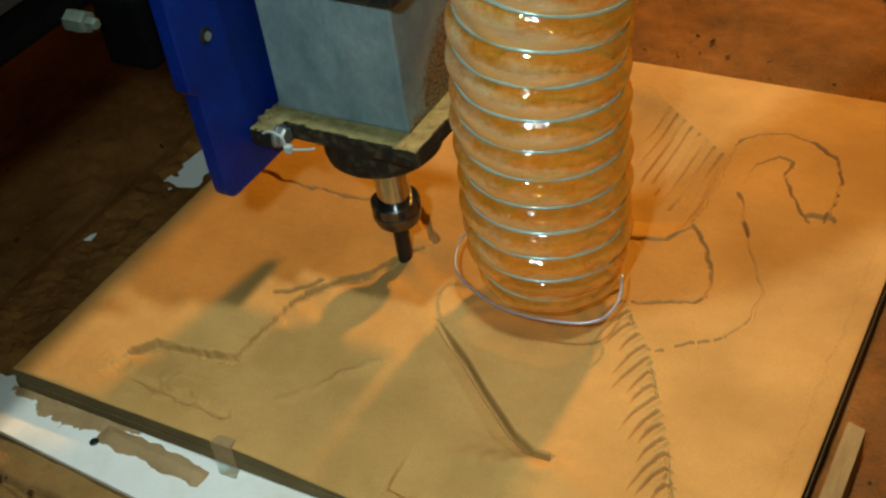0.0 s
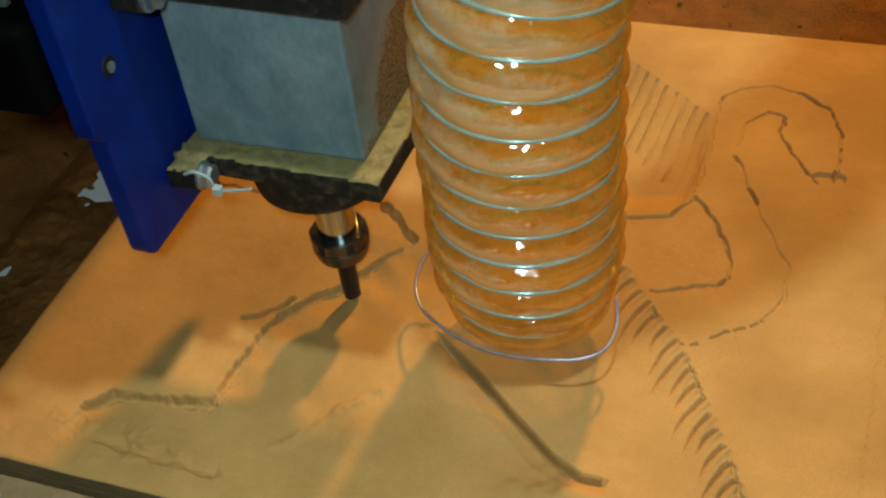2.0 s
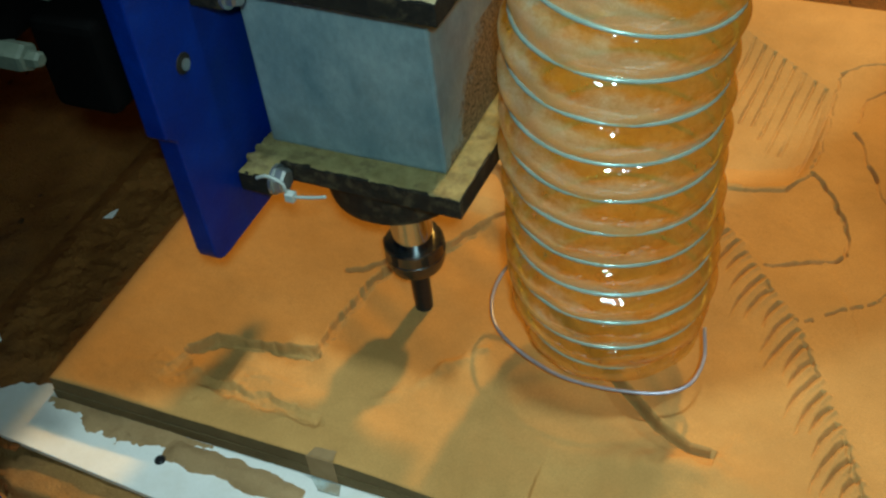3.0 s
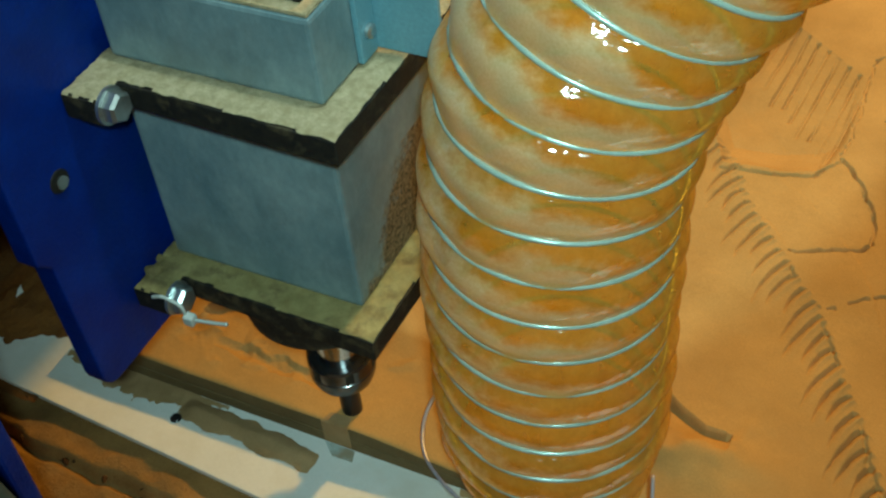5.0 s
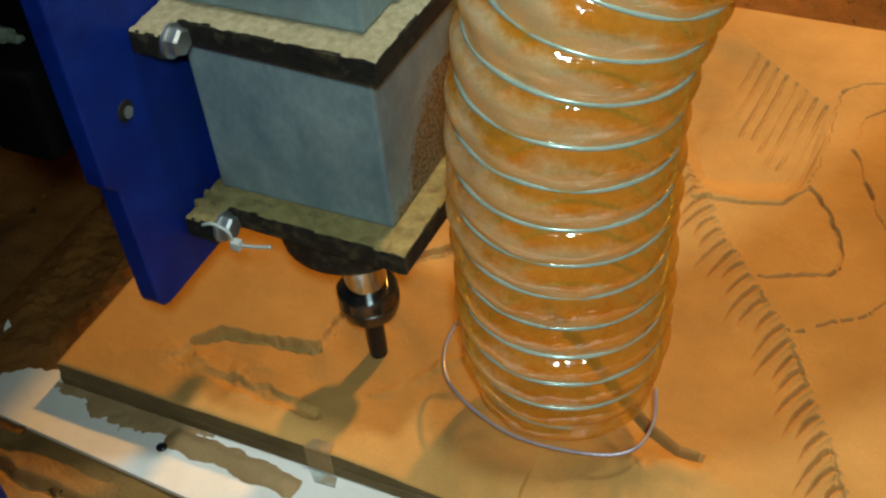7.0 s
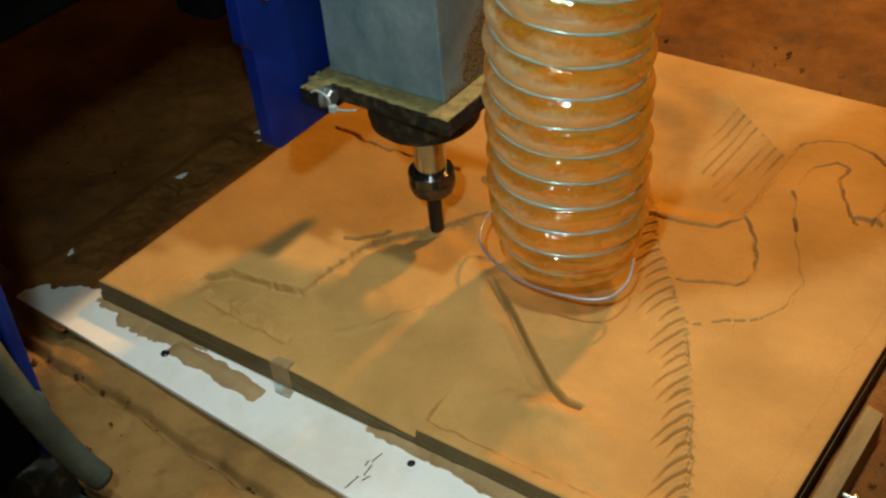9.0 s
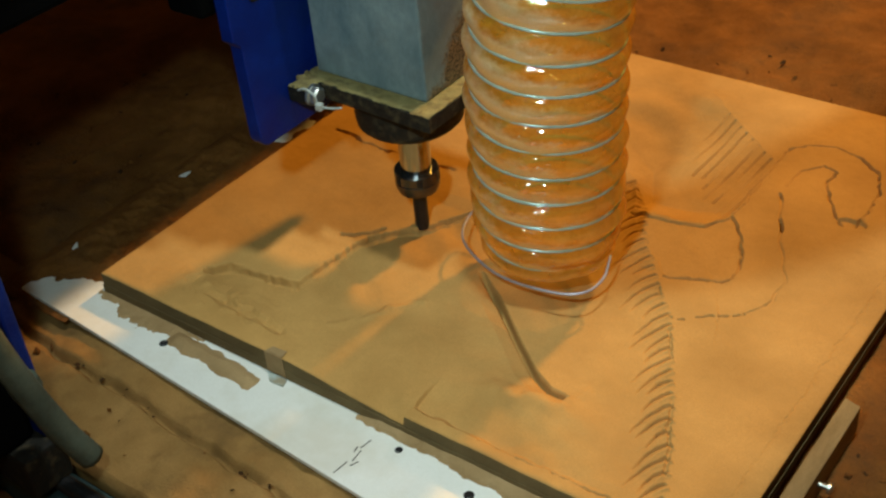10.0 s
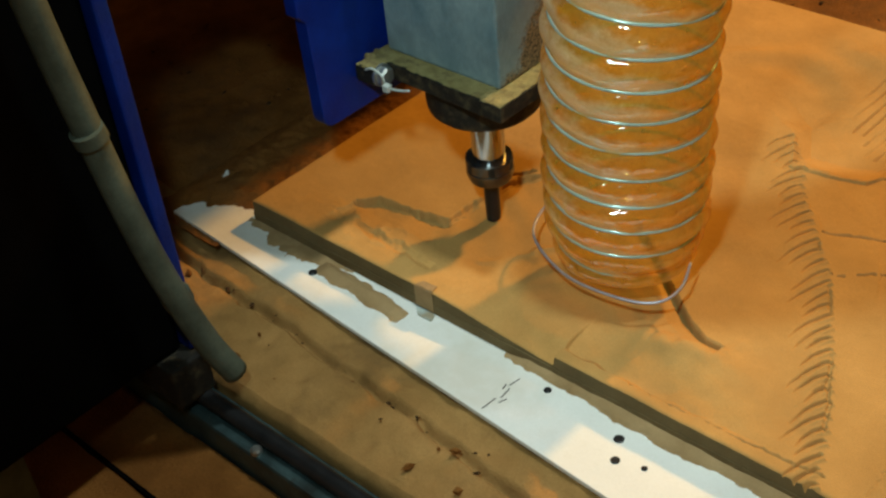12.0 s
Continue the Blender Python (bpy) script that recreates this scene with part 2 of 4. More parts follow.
def lathe(profile, seg=40, m=None):
    """A turned part from (radius, height) pairs about z."""
    bm = bmesh.new()
    rings = []
    for r, z in profile:
        rings.append([bm.verts.new((r * math.cos(a), r * math.sin(a), z)) for a in (2 * math.pi * k / seg for k in range(seg))])
    for a, b in zip(rings, rings[1:]):
        for k in range(seg):
            bm.faces.new((a[k], a[(k + 1) % seg], b[(k + 1) % seg], b[k]))
    bm.faces.new(rings[0][::-1])
    bm.faces.new(rings[-1])
    # turned shoulders stay crisp
    lean = [math.atan2(b[1] - a[1], b[0] - a[0]) for a, b in zip(profile, profile[1:])]
    for i in range(len(rings)):
        if 0 < i < len(rings) - 1:
            turn = abs(lean[i] - lean[i - 1]) % (2 * math.pi)
            if min(turn, 2 * math.pi - turn) < 0.5:
                continue
        for k in range(seg):
            bm.edges.get((rings[i][k], rings[i][(k + 1) % seg])).smooth = False
    if m:
        bm.transform(m)
    return bm


def tube(points, radius, seg=8):
    """A round wire along points."""
    bm = bmesh.new()
    pts = [Vector(p) for p in points]
    rings, side = [], None
    for i, p in enumerate(pts):
        d = (pts[min(i + 1, len(pts) - 1)] - pts[max(i - 1, 0)]).normalized()
        if side is None:
            side = d.orthogonal()
        side = (side - d * side.dot(d)).normalized()
        up = d.cross(side)
        rings.append([bm.verts.new(p + radius * (math.cos(a) * side + math.sin(a) * up)) for a in (2 * math.pi * k / seg for k in range(seg))])
    for a, b in zip(rings, rings[1:]):
        for k in range(seg):
            bm.faces.new((a[k], a[(k + 1) % seg], b[(k + 1) % seg], b[k]))
    bm.faces.new(rings[0][::-1])
    bm.faces.new(rings[-1])
    return bm


def spline(points, n):
    """A smooth curve through points, n steps a span."""
    p = [Vector(q) for q in points]
    p = [2 * p[0] - p[1], *p, 2 * p[-1] - p[-2]]
    out = []
    for a, b, c, d in zip(p, p[1:], p[2:], p[3:]):
        for k in range(n):
            t = k / n
            out.append(0.5 * (2 * b + (c - a) * t + (2 * a - 5 * b + 4 * c - d) * t * t + (3 * b - a - 3 * c + d) * t ** 3))
    return out + [p[-2]]


def value_noise(x, y, size, seed):
    """Smooth noise from -1 to 1 over arrays of places; size: metres of one lump."""
    rng = np.random.RandomState(seed)
    g = rng.uniform(-1, 1, (256, 256))
    u, v = x / size + 61.3, y / size + 47.7
    i, j = np.floor(u).astype(int), np.floor(v).astype(int)
    fu, fv = u - i, v - j
    fu, fv = fu * fu * (3 - 2 * fu), fv * fv * (3 - 2 * fv)
    at = lambda a, b: g[a % 256, b % 256]
    return (at(i, j) * (1 - fu) + at(i + 1, j) * fu) * (1 - fv) + (at(i, j + 1) * (1 - fu) + at(i + 1, j + 1) * fu) * fv


def grid_mesh(name, x, y, z, mat, skirt=None, rim_mat=None):
    """A sheet from 2D arrays; skirt: the level to which its rim goes down."""
    ny, nx = x.shape
    verts = np.stack([x, y, z], -1).reshape(-1, 3)
    k = np.arange(nx * ny).reshape(ny, nx)
    quads = np.stack([k[:-1, :-1], k[:-1, 1:], k[1:, 1:], k[1:, :-1]], -1).reshape(-1, 4)
    if skirt is not None:
        rim = np.concatenate([k[0, :-1], k[:-1, -1], k[-1, :0:-1], k[:0:-1, 0]])
        low = verts[rim].copy()
        low[:, 2] = skirt
        ids = len(verts) + np.arange(len(rim))
        verts = np.concatenate([verts, low])
        quads = np.concatenate([quads, np.stack([rim, ids, np.roll(ids, -1), np.roll(rim, -1)], -1)])
    me = bpy.data.meshes.new(name)
    me.vertices.add(len(verts))
    me.vertices.foreach_set("co", verts.ravel())
    me.loops.add(quads.size)
    me.loops.foreach_set("vertex_index", quads.ravel().astype(np.int32))
    me.polygons.add(len(quads))
    me.polygons.foreach_set("loop_start", np.arange(0, quads.size, 4, dtype=np.int32))
    me.polygons.foreach_set("use_smooth", np.ones(len(quads), dtype=bool))
    me.update(calc_edges=True)
    me.validate()
    me.materials.append(mat)
    if rim_mat:
        me.materials.append(rim_mat)
        top = (nx - 1) * (ny - 1)
        me.polygons.foreach_set("material_index", (np.arange(len(quads)) >= top).astype(np.int32))
        me.polygons.foreach_set("use_smooth", np.arange(len(quads)) < top)
    return new(name, me)


# ---- plan ----
W, L = 0.500, 0.484          # the panel
THICK, SHEET = 0.018, 0.004  # panel and white sheet under it
BED_Z = -(THICK + SHEET)
FLOOR_Z = -0.85


# ---- room ----
def room():
    # unseen room added round the machine; its pale plaster brightens the shadows
    def wall(name, x0, x1, y0, y1, z0, z1, mat, kind="structure", label=""):
        ob = mesh_object(name, box(x0, x1, y0, y1, z0, z1, 0), mat)
        tagged(ob, label, kind=kind)

    wall("floor", -2.6, 3.0, -2.6, 3.0, FLOOR_Z - 0.1, FLOOR_Z, CONCRETE, label="bare dusty concrete workshop floor")
    wall("ceiling", -2.6, 3.0, -2.6, 3.0, 2.0, 2.1, WALL, label="unseen plastered ceiling, pale to bounce warm light")
    wall("wall_west", -2.7, -2.6, -2.6, 3.0, FLOOR_Z, 2.0, WALL, label="unseen plastered wall, pale to bounce warm light")
    wall("wall_east", 3.0, 3.1, -2.6, 3.0, FLOOR_Z, 2.0, WALL, label="unseen plastered wall, pale to bounce warm light")
    wall("wall_south", -2.6, 3.0, -2.7, -2.6, FLOOR_Z, 2.0, WALL, label="unseen plastered wall, pale to bounce warm light")
    wall("wall_north", -2.6, 3.0, 3.0, 3.1, FLOOR_Z, 2.0, WALL, label="unseen plastered wall, pale to bounce warm light")


room()


# ---- machine bed, rail, ledge ----
def machine_bed():
    bed = tagged(new("router_table"), "brown router table bed thick with sawdust and chips", "machine table")
    cols = np.concatenate([np.linspace(-0.95, -0.22, 120)[:-1], np.linspace(-0.22, 0.72, 560)[:-1], np.linspace(0.72, 1.05, 60)])
    rows = np.concatenate([np.linspace(-0.121, -0.02, 90)[:-1], np.linspace(-0.02, 0.80, 280)[:-1], np.linspace(0.80, 1.35, 80)])
    x, y = np.meshgrid(cols, rows)
    z = BED_Z - 0.004 + 0.0022 * value_noise(x, y, 0.05, 1) + 0.0016 * value_noise(x, y, 0.019, 2) + 0.0012 * value_noise(x, y, 0.009, 3)
    away = np.maximum.reduce([-x - 0.07, x - 0.53, y - L - 0.03, np.zeros_like(x)])
    z += np.clip(away * 0.25, 0, 0.012) * (0.4 + 0.6 * value_noise(x, y, 0.11, 5))
    # the long furrow of pushed dust before the sheet
    yc = -0.062 - 0.075 * (x - 0.05) + 0.004 * value_noise(x, y * 0, 0.04, 8) + 0.002 * value_noise(x, y * 0, 0.012, 10)
    cut = np.exp(-((y - yc) / 0.0030) ** 2) * np.clip((value_noise(x, y * 0, 0.03, 9) + 0.75) * 2, 0, 1)
    z -= 0.010 * cut
    z += 0.0012 * np.exp(-((y - yc + 0.006) / 0.004) ** 2) * np.clip(value_noise(x, y, 0.012, 14), 0, 1)
    near = np.clip((-0.098 - y) / 0.02, 0, 1)
    z -= 0.003 * near
    z = np.minimum(z, BED_Z + 0.010)
    k = 92
    grid_mesh("bed_surface", x[k:], y[k:], z[k:], BED, BED_Z - 0.03).parent = bed
    apron = grid_mesh("dust_apron", x[:k + 1], y[:k + 1], z[:k + 1], APRON, BED_Z - 0.03)
    apron.parent = bed
    tagged(apron, "tan sawdust layer along the table's near side")
    part("bed_slab", box(-0.95, 1.05, -0.118, 1.35, BED_Z - 0.07, BED_Z - 0.0312, 0.002), RAIL, bed)
    for lx in (-0.85, 0.95):
        for ly in (-0.05, 1.25):
            part("leg", box(lx - 0.04, lx + 0.04, ly - 0.04, ly + 0.04, FLOOR_Z, BED_Z - 0.071, 0.003), RAIL, bed)
    return bed


machine_bed()


def side_rail():
    rail = tagged(new("guide_rail"), "greasy dark steel guide rail along the table edge", "rail")
    part("rail_beam", box(-0.95, 1.05, -0.150, -0.1245, BED_Z - 0.06, BED_Z - 0.022, 0.003), RAIL, rail)
    part("rail_bar", lathe([(0.006, -1.0), (0.006, 1.0)], 20, pose(0.05, -0.137, BED_Z - 0.016, 0, 90, 0)), DARK_STEEL, rail, smooth=True)
    for k in range(12):
        part("rail_screw", lathe([(0.004, 0), (0.004, 0.003), (0.003, 0.004)], 10, pose(-0.5 + 0.11 * k, -0.1465, BED_Z - 0.0222)), ZINC, rail)
    ledge = tagged(new("table_ledge"), "lower dusty brown ledge beside the guide rail", "ledge")
    x, y = np.meshgrid(np.linspace(-0.95, 1.05, 300), np.linspace(-0.42, -0.1515, 60))
    z = BED_Z - 0.045 + 0.002 * value_noise(x, y, 0.03, 11) + 0.001 * value_noise(x, y, 0.01, 12)
    s = grid_mesh("ledge_surface", x, y, z, BED, BED_Z - 0.07)
    s.parent = ledge
    part("seam", box(-0.9, 1.0, -0.2055, -0.2025, BED_Z - 0.046, BED_Z - 0.0415, 0.0004), LEG_BLACK, ledge, "dark gap between the ledge boards")


side_rail()


# ---- the sheet, the panel, battens ----
SPOTS = [(0.357, -0.034, 0.003), (0.349, -0.019, 0.0034), (0.374, -0.029, 0.002), (0.290, -0.012, 0.0026)]
MARKS = [(0.268, -0.043, 0.012, 84), (0.2705, -0.030, 0.010, 96), (0.269, -0.019, 0.009, 80), (0.2735, -0.036, 0.006, 70), (0.2665, -0.026, 0.005, 100)]


def base_sheet():
    sheet = tagged(new("base_sheet"), "white melamine sheet with dust smears under the panel", "board")
    part("sheet", prism([(-0.063, -0.031), (0.498, -0.068), (0.498, 0.489), (0.425, 0.4868), (0.30, 0.482), (-0.03, 0.482), (-0.056, 0.25), (-0.058, 0.18)], BED_Z, -THICK - 0.0003, 0.0006), MELAMINE, sheet)
    nail = lathe([(0.0032, 0), (0.0032, 0.0006), (0.0024, 0.0014), (0.0010, 0.0016)], 18, pose(0.083, -0.019, -THICK - 0.0003))
    part("screw_head", nail, DARK_STEEL, sheet, "dark rusty screw head", True)
    for x, y, r in SPOTS:
        part("screw_head", lathe([(r, 0), (r, 0.0004), (r * 0.7, 0.0009)], 14, pose(x, y, -THICK - 0.0003)), DARK_STEEL, sheet, smooth=True)
    for x, y, ln, turn in MARKS:
        part("pencil_mark", box(-ln / 2, ln / 2, -0.0004, 0.0004, 0, 0.0001, 0), BLACK, sheet).matrix_local = pose(x, y, -THICK - 0.0002, 0, 0, turn)
    return sheet


base_sheet()


def near_line(x, y, pts):
    """Distance of places to a polyline, and how far along it the nearest point lies (0 to 1)."""
    best, along = np.full(x.shape, 9.0), np.zeros(x.shape)
    lens = [math.dist(a, b) for a, b in zip(pts, pts[1:])]
    done, total = 0.0, sum(lens)
    for (ax, ay), (bx, by), ln in zip(pts, pts[1:], lens):
        t = np.clip(((x - ax) * (bx - ax) + (y - ay) * (by - ay)) / ln ** 2, 0, 1)
        d = np.hypot(x - ax - t * (bx - ax), y - ay - t * (by - ay))
        hit = d < best
        best, along = np.where(hit, d, best), np.where(hit, (done + t * ln) / total, along)
        done += ln
    return best, along


def inside(x, y, poly):
    r = np.zeros(x.shape, bool)
    for (ax, ay), (bx, by) in zip(poly, poly[1:] + poly[:1]):
        if ay != by:
            r ^= ((ay > y) != (by > y)) & (x < ax + (y - ay) * (bx - ax) / (by - ay))
    return r


TRUNK_OUT = [(0.366, 0.296), (0.368, 0.322), (0.367, 0.380), (0.367, 0.399), (0.376, 0.411), (0.397, 0.421), (0.418, 0.414), (0.438, 0.400), (0.448, 0.375), (0.451, 0.345), (0.448, 0.330)]
TRUNK_IN = [(0.438, 0.326), (0.428, 0.339), (0.418, 0.353), (0.409, 0.370), (0.410, 0.387), (0.398, 0.390), (0.387, 0.376), (0.385, 0.350)]
BACK = [(0.386, 0.339), (0.394, 0.320), (0.403, 0.300), (0.413, 0.277), (0.420, 0.265), (0.432, 0.243), (0.433, 0.219), (0.424, 0.196), (0.411, 0.186), (0.391, 0.171), (0.383, 0.167)]
POCKET = [(0.302, 0.261), (0.335, 0.267), (0.356, 0.274), (0.368, 0.294), (0.381, 0.279), (0.387, 0.268), (0.397, 0.248), (0.400, 0.228), (0.395, 0.221), (0.379, 0.214), (0.360, 0.206)]
FLANK = [(0.283, 0.300), (0.300, 0.282), (0.313, 0.262), (0.320, 0.246), (0.343, 0.216), (0.363, 0.191), (0.383, 0.167), (0.405, 0.128), (0.429, 0.083), (0.450, 0.037), (0.462, 0.004)]
DIAGONAL = [(0.246, 0.146), (0.278, 0.124), (0.304, 0.102), (0.335, 0.078), (0.352, 0.069), (0.362, 0.069)]
ZIGZAG = [(0.060, 0.018), (0.067, 0.043), (0.080, 0.057), (0.100, 0.060), (0.137, 0.065), (0.141, 0.094), (0.143, 0.118), (0.151, 0.143), (0.164, 0.160), (0.177, 0.174), (0.192, 0.200), (0.200, 0.207)]
SHORT_ARC = [(0.128, 0.130), (0.138, 0.133), (0.145, 0.141), (0.150, 0.152)]
REAR = [(0.022, 0.246), (0.040, 0.245), (0.061, 0.241), (0.093, 0.240), (0.118, 0.239), (0.150, 0.243)]
FURROW = [(0.078, 0.027), (0.100, 0.026), (0.130, 0.024), (0.162, 0.022)]
SLASH = [(0.176, 0.243), (0.190, 0.231), (0.205, 0.217)]
BODY = ZIGZAG + [(0.205, 0.217), (0.235, 0.25), (0.283, 0.300), (0.313, 0.262), (0.343, 0.216), (0.383, 0.167), (0.429, 0.083), (0.455, 0.020), (0.33, 0.020), (0.20, 0.012), (0.10, 0.012)]


def scallops(pts, n, rise):
    """A polyline bowed out in n small arcs, as overlapping cutter passes leave it."""
    lens = np.cumsum([0] + [math.dist(a, b) for a, b in zip(pts, pts[1:])])
    at = np.linspace(0, lens[-1], n * 6 + 1)
    px, py = np.interp(at, lens, [p[0] for p in pts]), np.interp(at, lens, [p[1] for p in pts])
    dx, dy = np.gradient(px), np.gradient(py)
    ln = np.hypot(dx, dy)
    bow = rise * (np.abs(np.sin(np.linspace(0, n * math.pi, n * 6 + 1) + 0.25)) ** 0.7 - 0.6)
    return list(zip((px - bow * dy / ln).tolist(), (py + bow * dx / ln).tolist()))


def panel_heights(x, y):
    wx = x + 0.0012 * value_noise(x, y, 0.012, 21) + 0.0009 * value_noise(x, y, 0.0035, 26)
    wy = y + 0.0012 * value_noise(x, y, 0.012, 22) + 0.0009 * value_noise(x, y, 0.0035, 27)
    z = 0.00012 * value_noise(x, y, 0.004, 23)

    def groove(pts, width, depth, gaps=None, seed=0, soft=0.4, plain=False):
        d, along = near_line(x if plain else wx, y if plain else wy, pts)
        keep = np.ones_like(d)
        if gaps is not None:
            keep = np.clip((value_noise(along * 1.0, along * 0, gaps, seed) + 0.15) * 3, 0, 1)
        return -depth * keep * np.clip((width - d) / (width * soft), 0, 1)

    # the sunk body, deepest at its outline to the west and easing out to the east
    body = inside(wx, wy, BODY)
    d_zig, _ = near_line(wx, wy, ZIGZAG)
    d_rim, _ = near_line(wx, wy, BODY[len(ZIGZAG) - 1:] + BODY[:1])
    sink = np.where(body, np.clip(d_rim / 0.03, 0, 1) * np.clip(d_zig / 0.003, 0, 1) * (0.0012 + 0.0042 * np.exp(-d_zig / 0.028)), 0)
    z -= sink
    fold = np.sin((x * 0.55 + y * 0.83) * 210 + 2.2 * value_noise(x, y, 0.06, 31))
    z += np.where(body, 0.0011 * fold * np.exp(-d_zig / 0.05) * np.clip(d_rim / 0.01, 0, 1), 0)
    z += np.where(body, 0.0012 * value_noise(x, y, 0.045, 33) * np.clip(d_rim / 0.02, 0, 1), 0)
    # the lane that the cutter has just been milling
    lane = np.exp(-((x - 0.180) / 0.024) ** 2) * np.clip((y - 0.0) / 0.03, 0, 1) * np.clip((0.215 - y) / 0.012, 0, 1)
    z -= lane * 0.0028
    # outlines
    back, inner, side = scallops(BACK[:8], 5, 0.0028), scallops(TRUNK_IN[:6], 4, 0.0016), scallops(POCKET[3:8], 4, 0.0022)
    parts = [groove(TRUNK_OUT[3:8], 0.0017, 0.0065, 0.3, 41), groove(TRUNK_OUT, 0.0009, 0.0016), groove(TRUNK_OUT[7:], 0.0012, 0.0040, 0.05, 48),
             groove(inner, 0.0009, 0.0026), groove(inner, 0.0012, 0.0040, 0.06, 42), groove(TRUNK_IN[5:], 0.0008, 0.0016),
             groove(back, 0.0009, 0.0012, plain=True), groove(BACK[7:], 0.0012, 0.0035, 0.05, 40), groove(back, 0.0014, 0.0060, 0.09, 43, plain=True),
             groove(POCKET[:4], 0.0010, 0.0012), groove(POCKET[:4], 0.0010, 0.0030, 0.12, 39), groove(side, 0.0010, 0.0030, plain=True), groove(side, 0.0013, 0.0055, 0.05, 44, plain=True), groove(POCKET[7:], 0.0017, 0.0070),
             groove(FLANK[5:], 0.0011, 0.0022, 0.10, 45), groove([(0.4870, 0.0), (0.4872, 0.25), (0.4868, L)], 0.0007, 0.0007), groove([(0.338, 0.0085), (0.452, 0.0105), (0.463, 0.012)], 0.0010, 0.0028),
             groove(ZIGZAG[1:5], 0.0021, 0.0075), groove(ZIGZAG[1:5], 0.0034, 0.0080, 0.16, 49), groove(ZIGZAG[4:], 0.0015, 0.0060), groove(ZIGZAG[4:], 0.0019, 0.0065, 0.12, 46), groove(SHORT_ARC, 0.0022, 0.006, soft=0.4), groove(REAR, 0.0010, 0.003), groove(REAR, 0.0019, 0.0045, 0.05, 47), groove(SLASH, 0.004, 0.005, soft=0.35)]
    z += np.minimum.reduce(parts)
    # the diagonal slot: a sheer wall to the north-east, its floor rising again to the south-west
    d, along = near_line(x, y, DIAGONAL)
    line_y = np.interp(x, [p[0] for p in DIAGONAL], [p[1] for p in DIAGONAL])
    floor_side = (y < line_y) & (x < 0.366)
    reach = 0.0135 + 0.0015 * value_noise(x, y, 0.02, 91)
    ends = np.clip((x - 0.243) / 0.02, 0, 1)
    z -= 0.0045 * ends * np.where(floor_side, np.clip((reach - d) / 0.011, 0, 1), np.clip(1 - d / 0.0009, 0, 1))
    z -= 0.0085 * ends * np.where(floor_side, np.clip((0.0042 - d) / 0.0012, 0, 1), np.clip(1 - d / 0.0009, 0, 1))
    # raised lip of packed dust round the diagonal slot's end
    d, along = near_line(wx, wy, [(0.335, 0.070), (0.352, 0.060), (0.371, 0.064), (0.372, 0.078)])
    z += 0.0012 * np.exp(-(d / 0.004) ** 2)
    # trunk tip, a small ragged hollow
    d, _ = near_line(wx, wy, [(0.441, 0.328), (0.450, 0.329)])
    z -= 0.0025 * np.clip((0.006 - d) / 0.002, 0, 1)
    # pocket floor a little below the top
    z -= 0.0009 * inside(wx, wy, POCKET)
    # steps along the flank: short sloping cuts, steep on their far side
    lens = np.cumsum([0] + [math.dist(p, q) for p, q in zip(FLANK, FLANK[1:])])
    for k in range(33):
        at = lens[-1] * k / 32
        px, py = np.interp(at, lens, [p[0] for p in FLANK]), np.interp(at, lens, [p[1] for p in FLANK])
        run = 0.033 * (0.85 + 0.25 * math.sin(k * 1.7))
        dx, dy = -0.30 + 0.05 * math.sin(k * 2.3), -0.954
        u, v = (0.6 * x + 0.4 * wx - px) * dx + (0.6 * y + 0.4 * wy - py) * dy, (0.6 * x + 0.4 * wx - px) * dy - (0.6 * y + 0.4 * wy - py) * dx
        v = v - 0.009 * u * (run - u) / run ** 2
        along = np.clip(u / run, 0, 1)
        wide = 1 - 0.65 * along
        prof = np.where(v < 0, np.clip(1 + v / (0.0008 * wide), 0, 1), np.clip(1 - v / (0.0026 * wide), 0, 1))
        z -= 0.0062 * prof * (1 - along) ** 0.55 * (u > -0.0015) * (u < run)
        lip = np.exp(-((v + 0.0032) / 0.0016) ** 2)
        z += 0.0017 * lip * (1 - along) * (u > 0) * (u < run)
    # the ear: a slope that falls to the south under the hatching, closed by the pocket's rim
    down = ((0.4305 - 0.806 * (x - 0.300)) - y + 0.0015 * value_noise(x, y, 0.008, 93)) / 1.28
    foot = y - np.interp(x, [0.24, 0.283, 0.302, 0.335, 0.356, 0.368], [0.33, 0.303, 0.266, 0.270, 0.277, 0.297])
    ear = np.clip(down / 0.080, 0, 1) ** 0.8 * np.clip(foot / 0.028, 0, 1) * np.clip((0.3665 - x) / 0.006, 0, 1) * np.clip((x - 0.235) / 0.05, 0, 1)
    z -= 0.0105 * ear * (1 + 0.15 * value_noise(x, y, 0.03, 94))
    z += 0.0007 * np.exp(-(foot / 0.004) ** 2) * (x > 0.285) * (x < 0.36) * (1 + 0.5 * value_noise(x, y, 0.01, 98))
    # broad dunes of the unfinished relief
    z += 0.0030 * np.exp(-(((x - 0.275) / 0.022) ** 2 + ((y - 0.435) / 0.016) ** 2)) - 0.0030 * np.exp(-(((x - 0.240) / 0.030) ** 2 + ((y - 0.395) / 0.022) ** 2))
    # rings left by the roughing cutter, and a second soft furrow before the zigzag
    r = np.hypot(x - 0.235, (y - 0.345) * 0.9)
    z += 0.0019 * np.sin(r * 135 + 1.2 * value_noise(x, y, 0.04, 99)) * np.exp(-((r - 0.06) / 0.035) ** 2) * np.clip((y - 0.30) / 0.04, 0, 1) * np.clip((0.475 - y) / 0.02, 0, 1)
    d, along = near_line(wx, wy, FURROW)
    z -= 0.0030 * np.clip((0.0048 + 0.0012 * value_noise(x, y, 0.010, 100) - d) / 0.0035, 0, 1) * np.clip(along * 6, 0, 1)
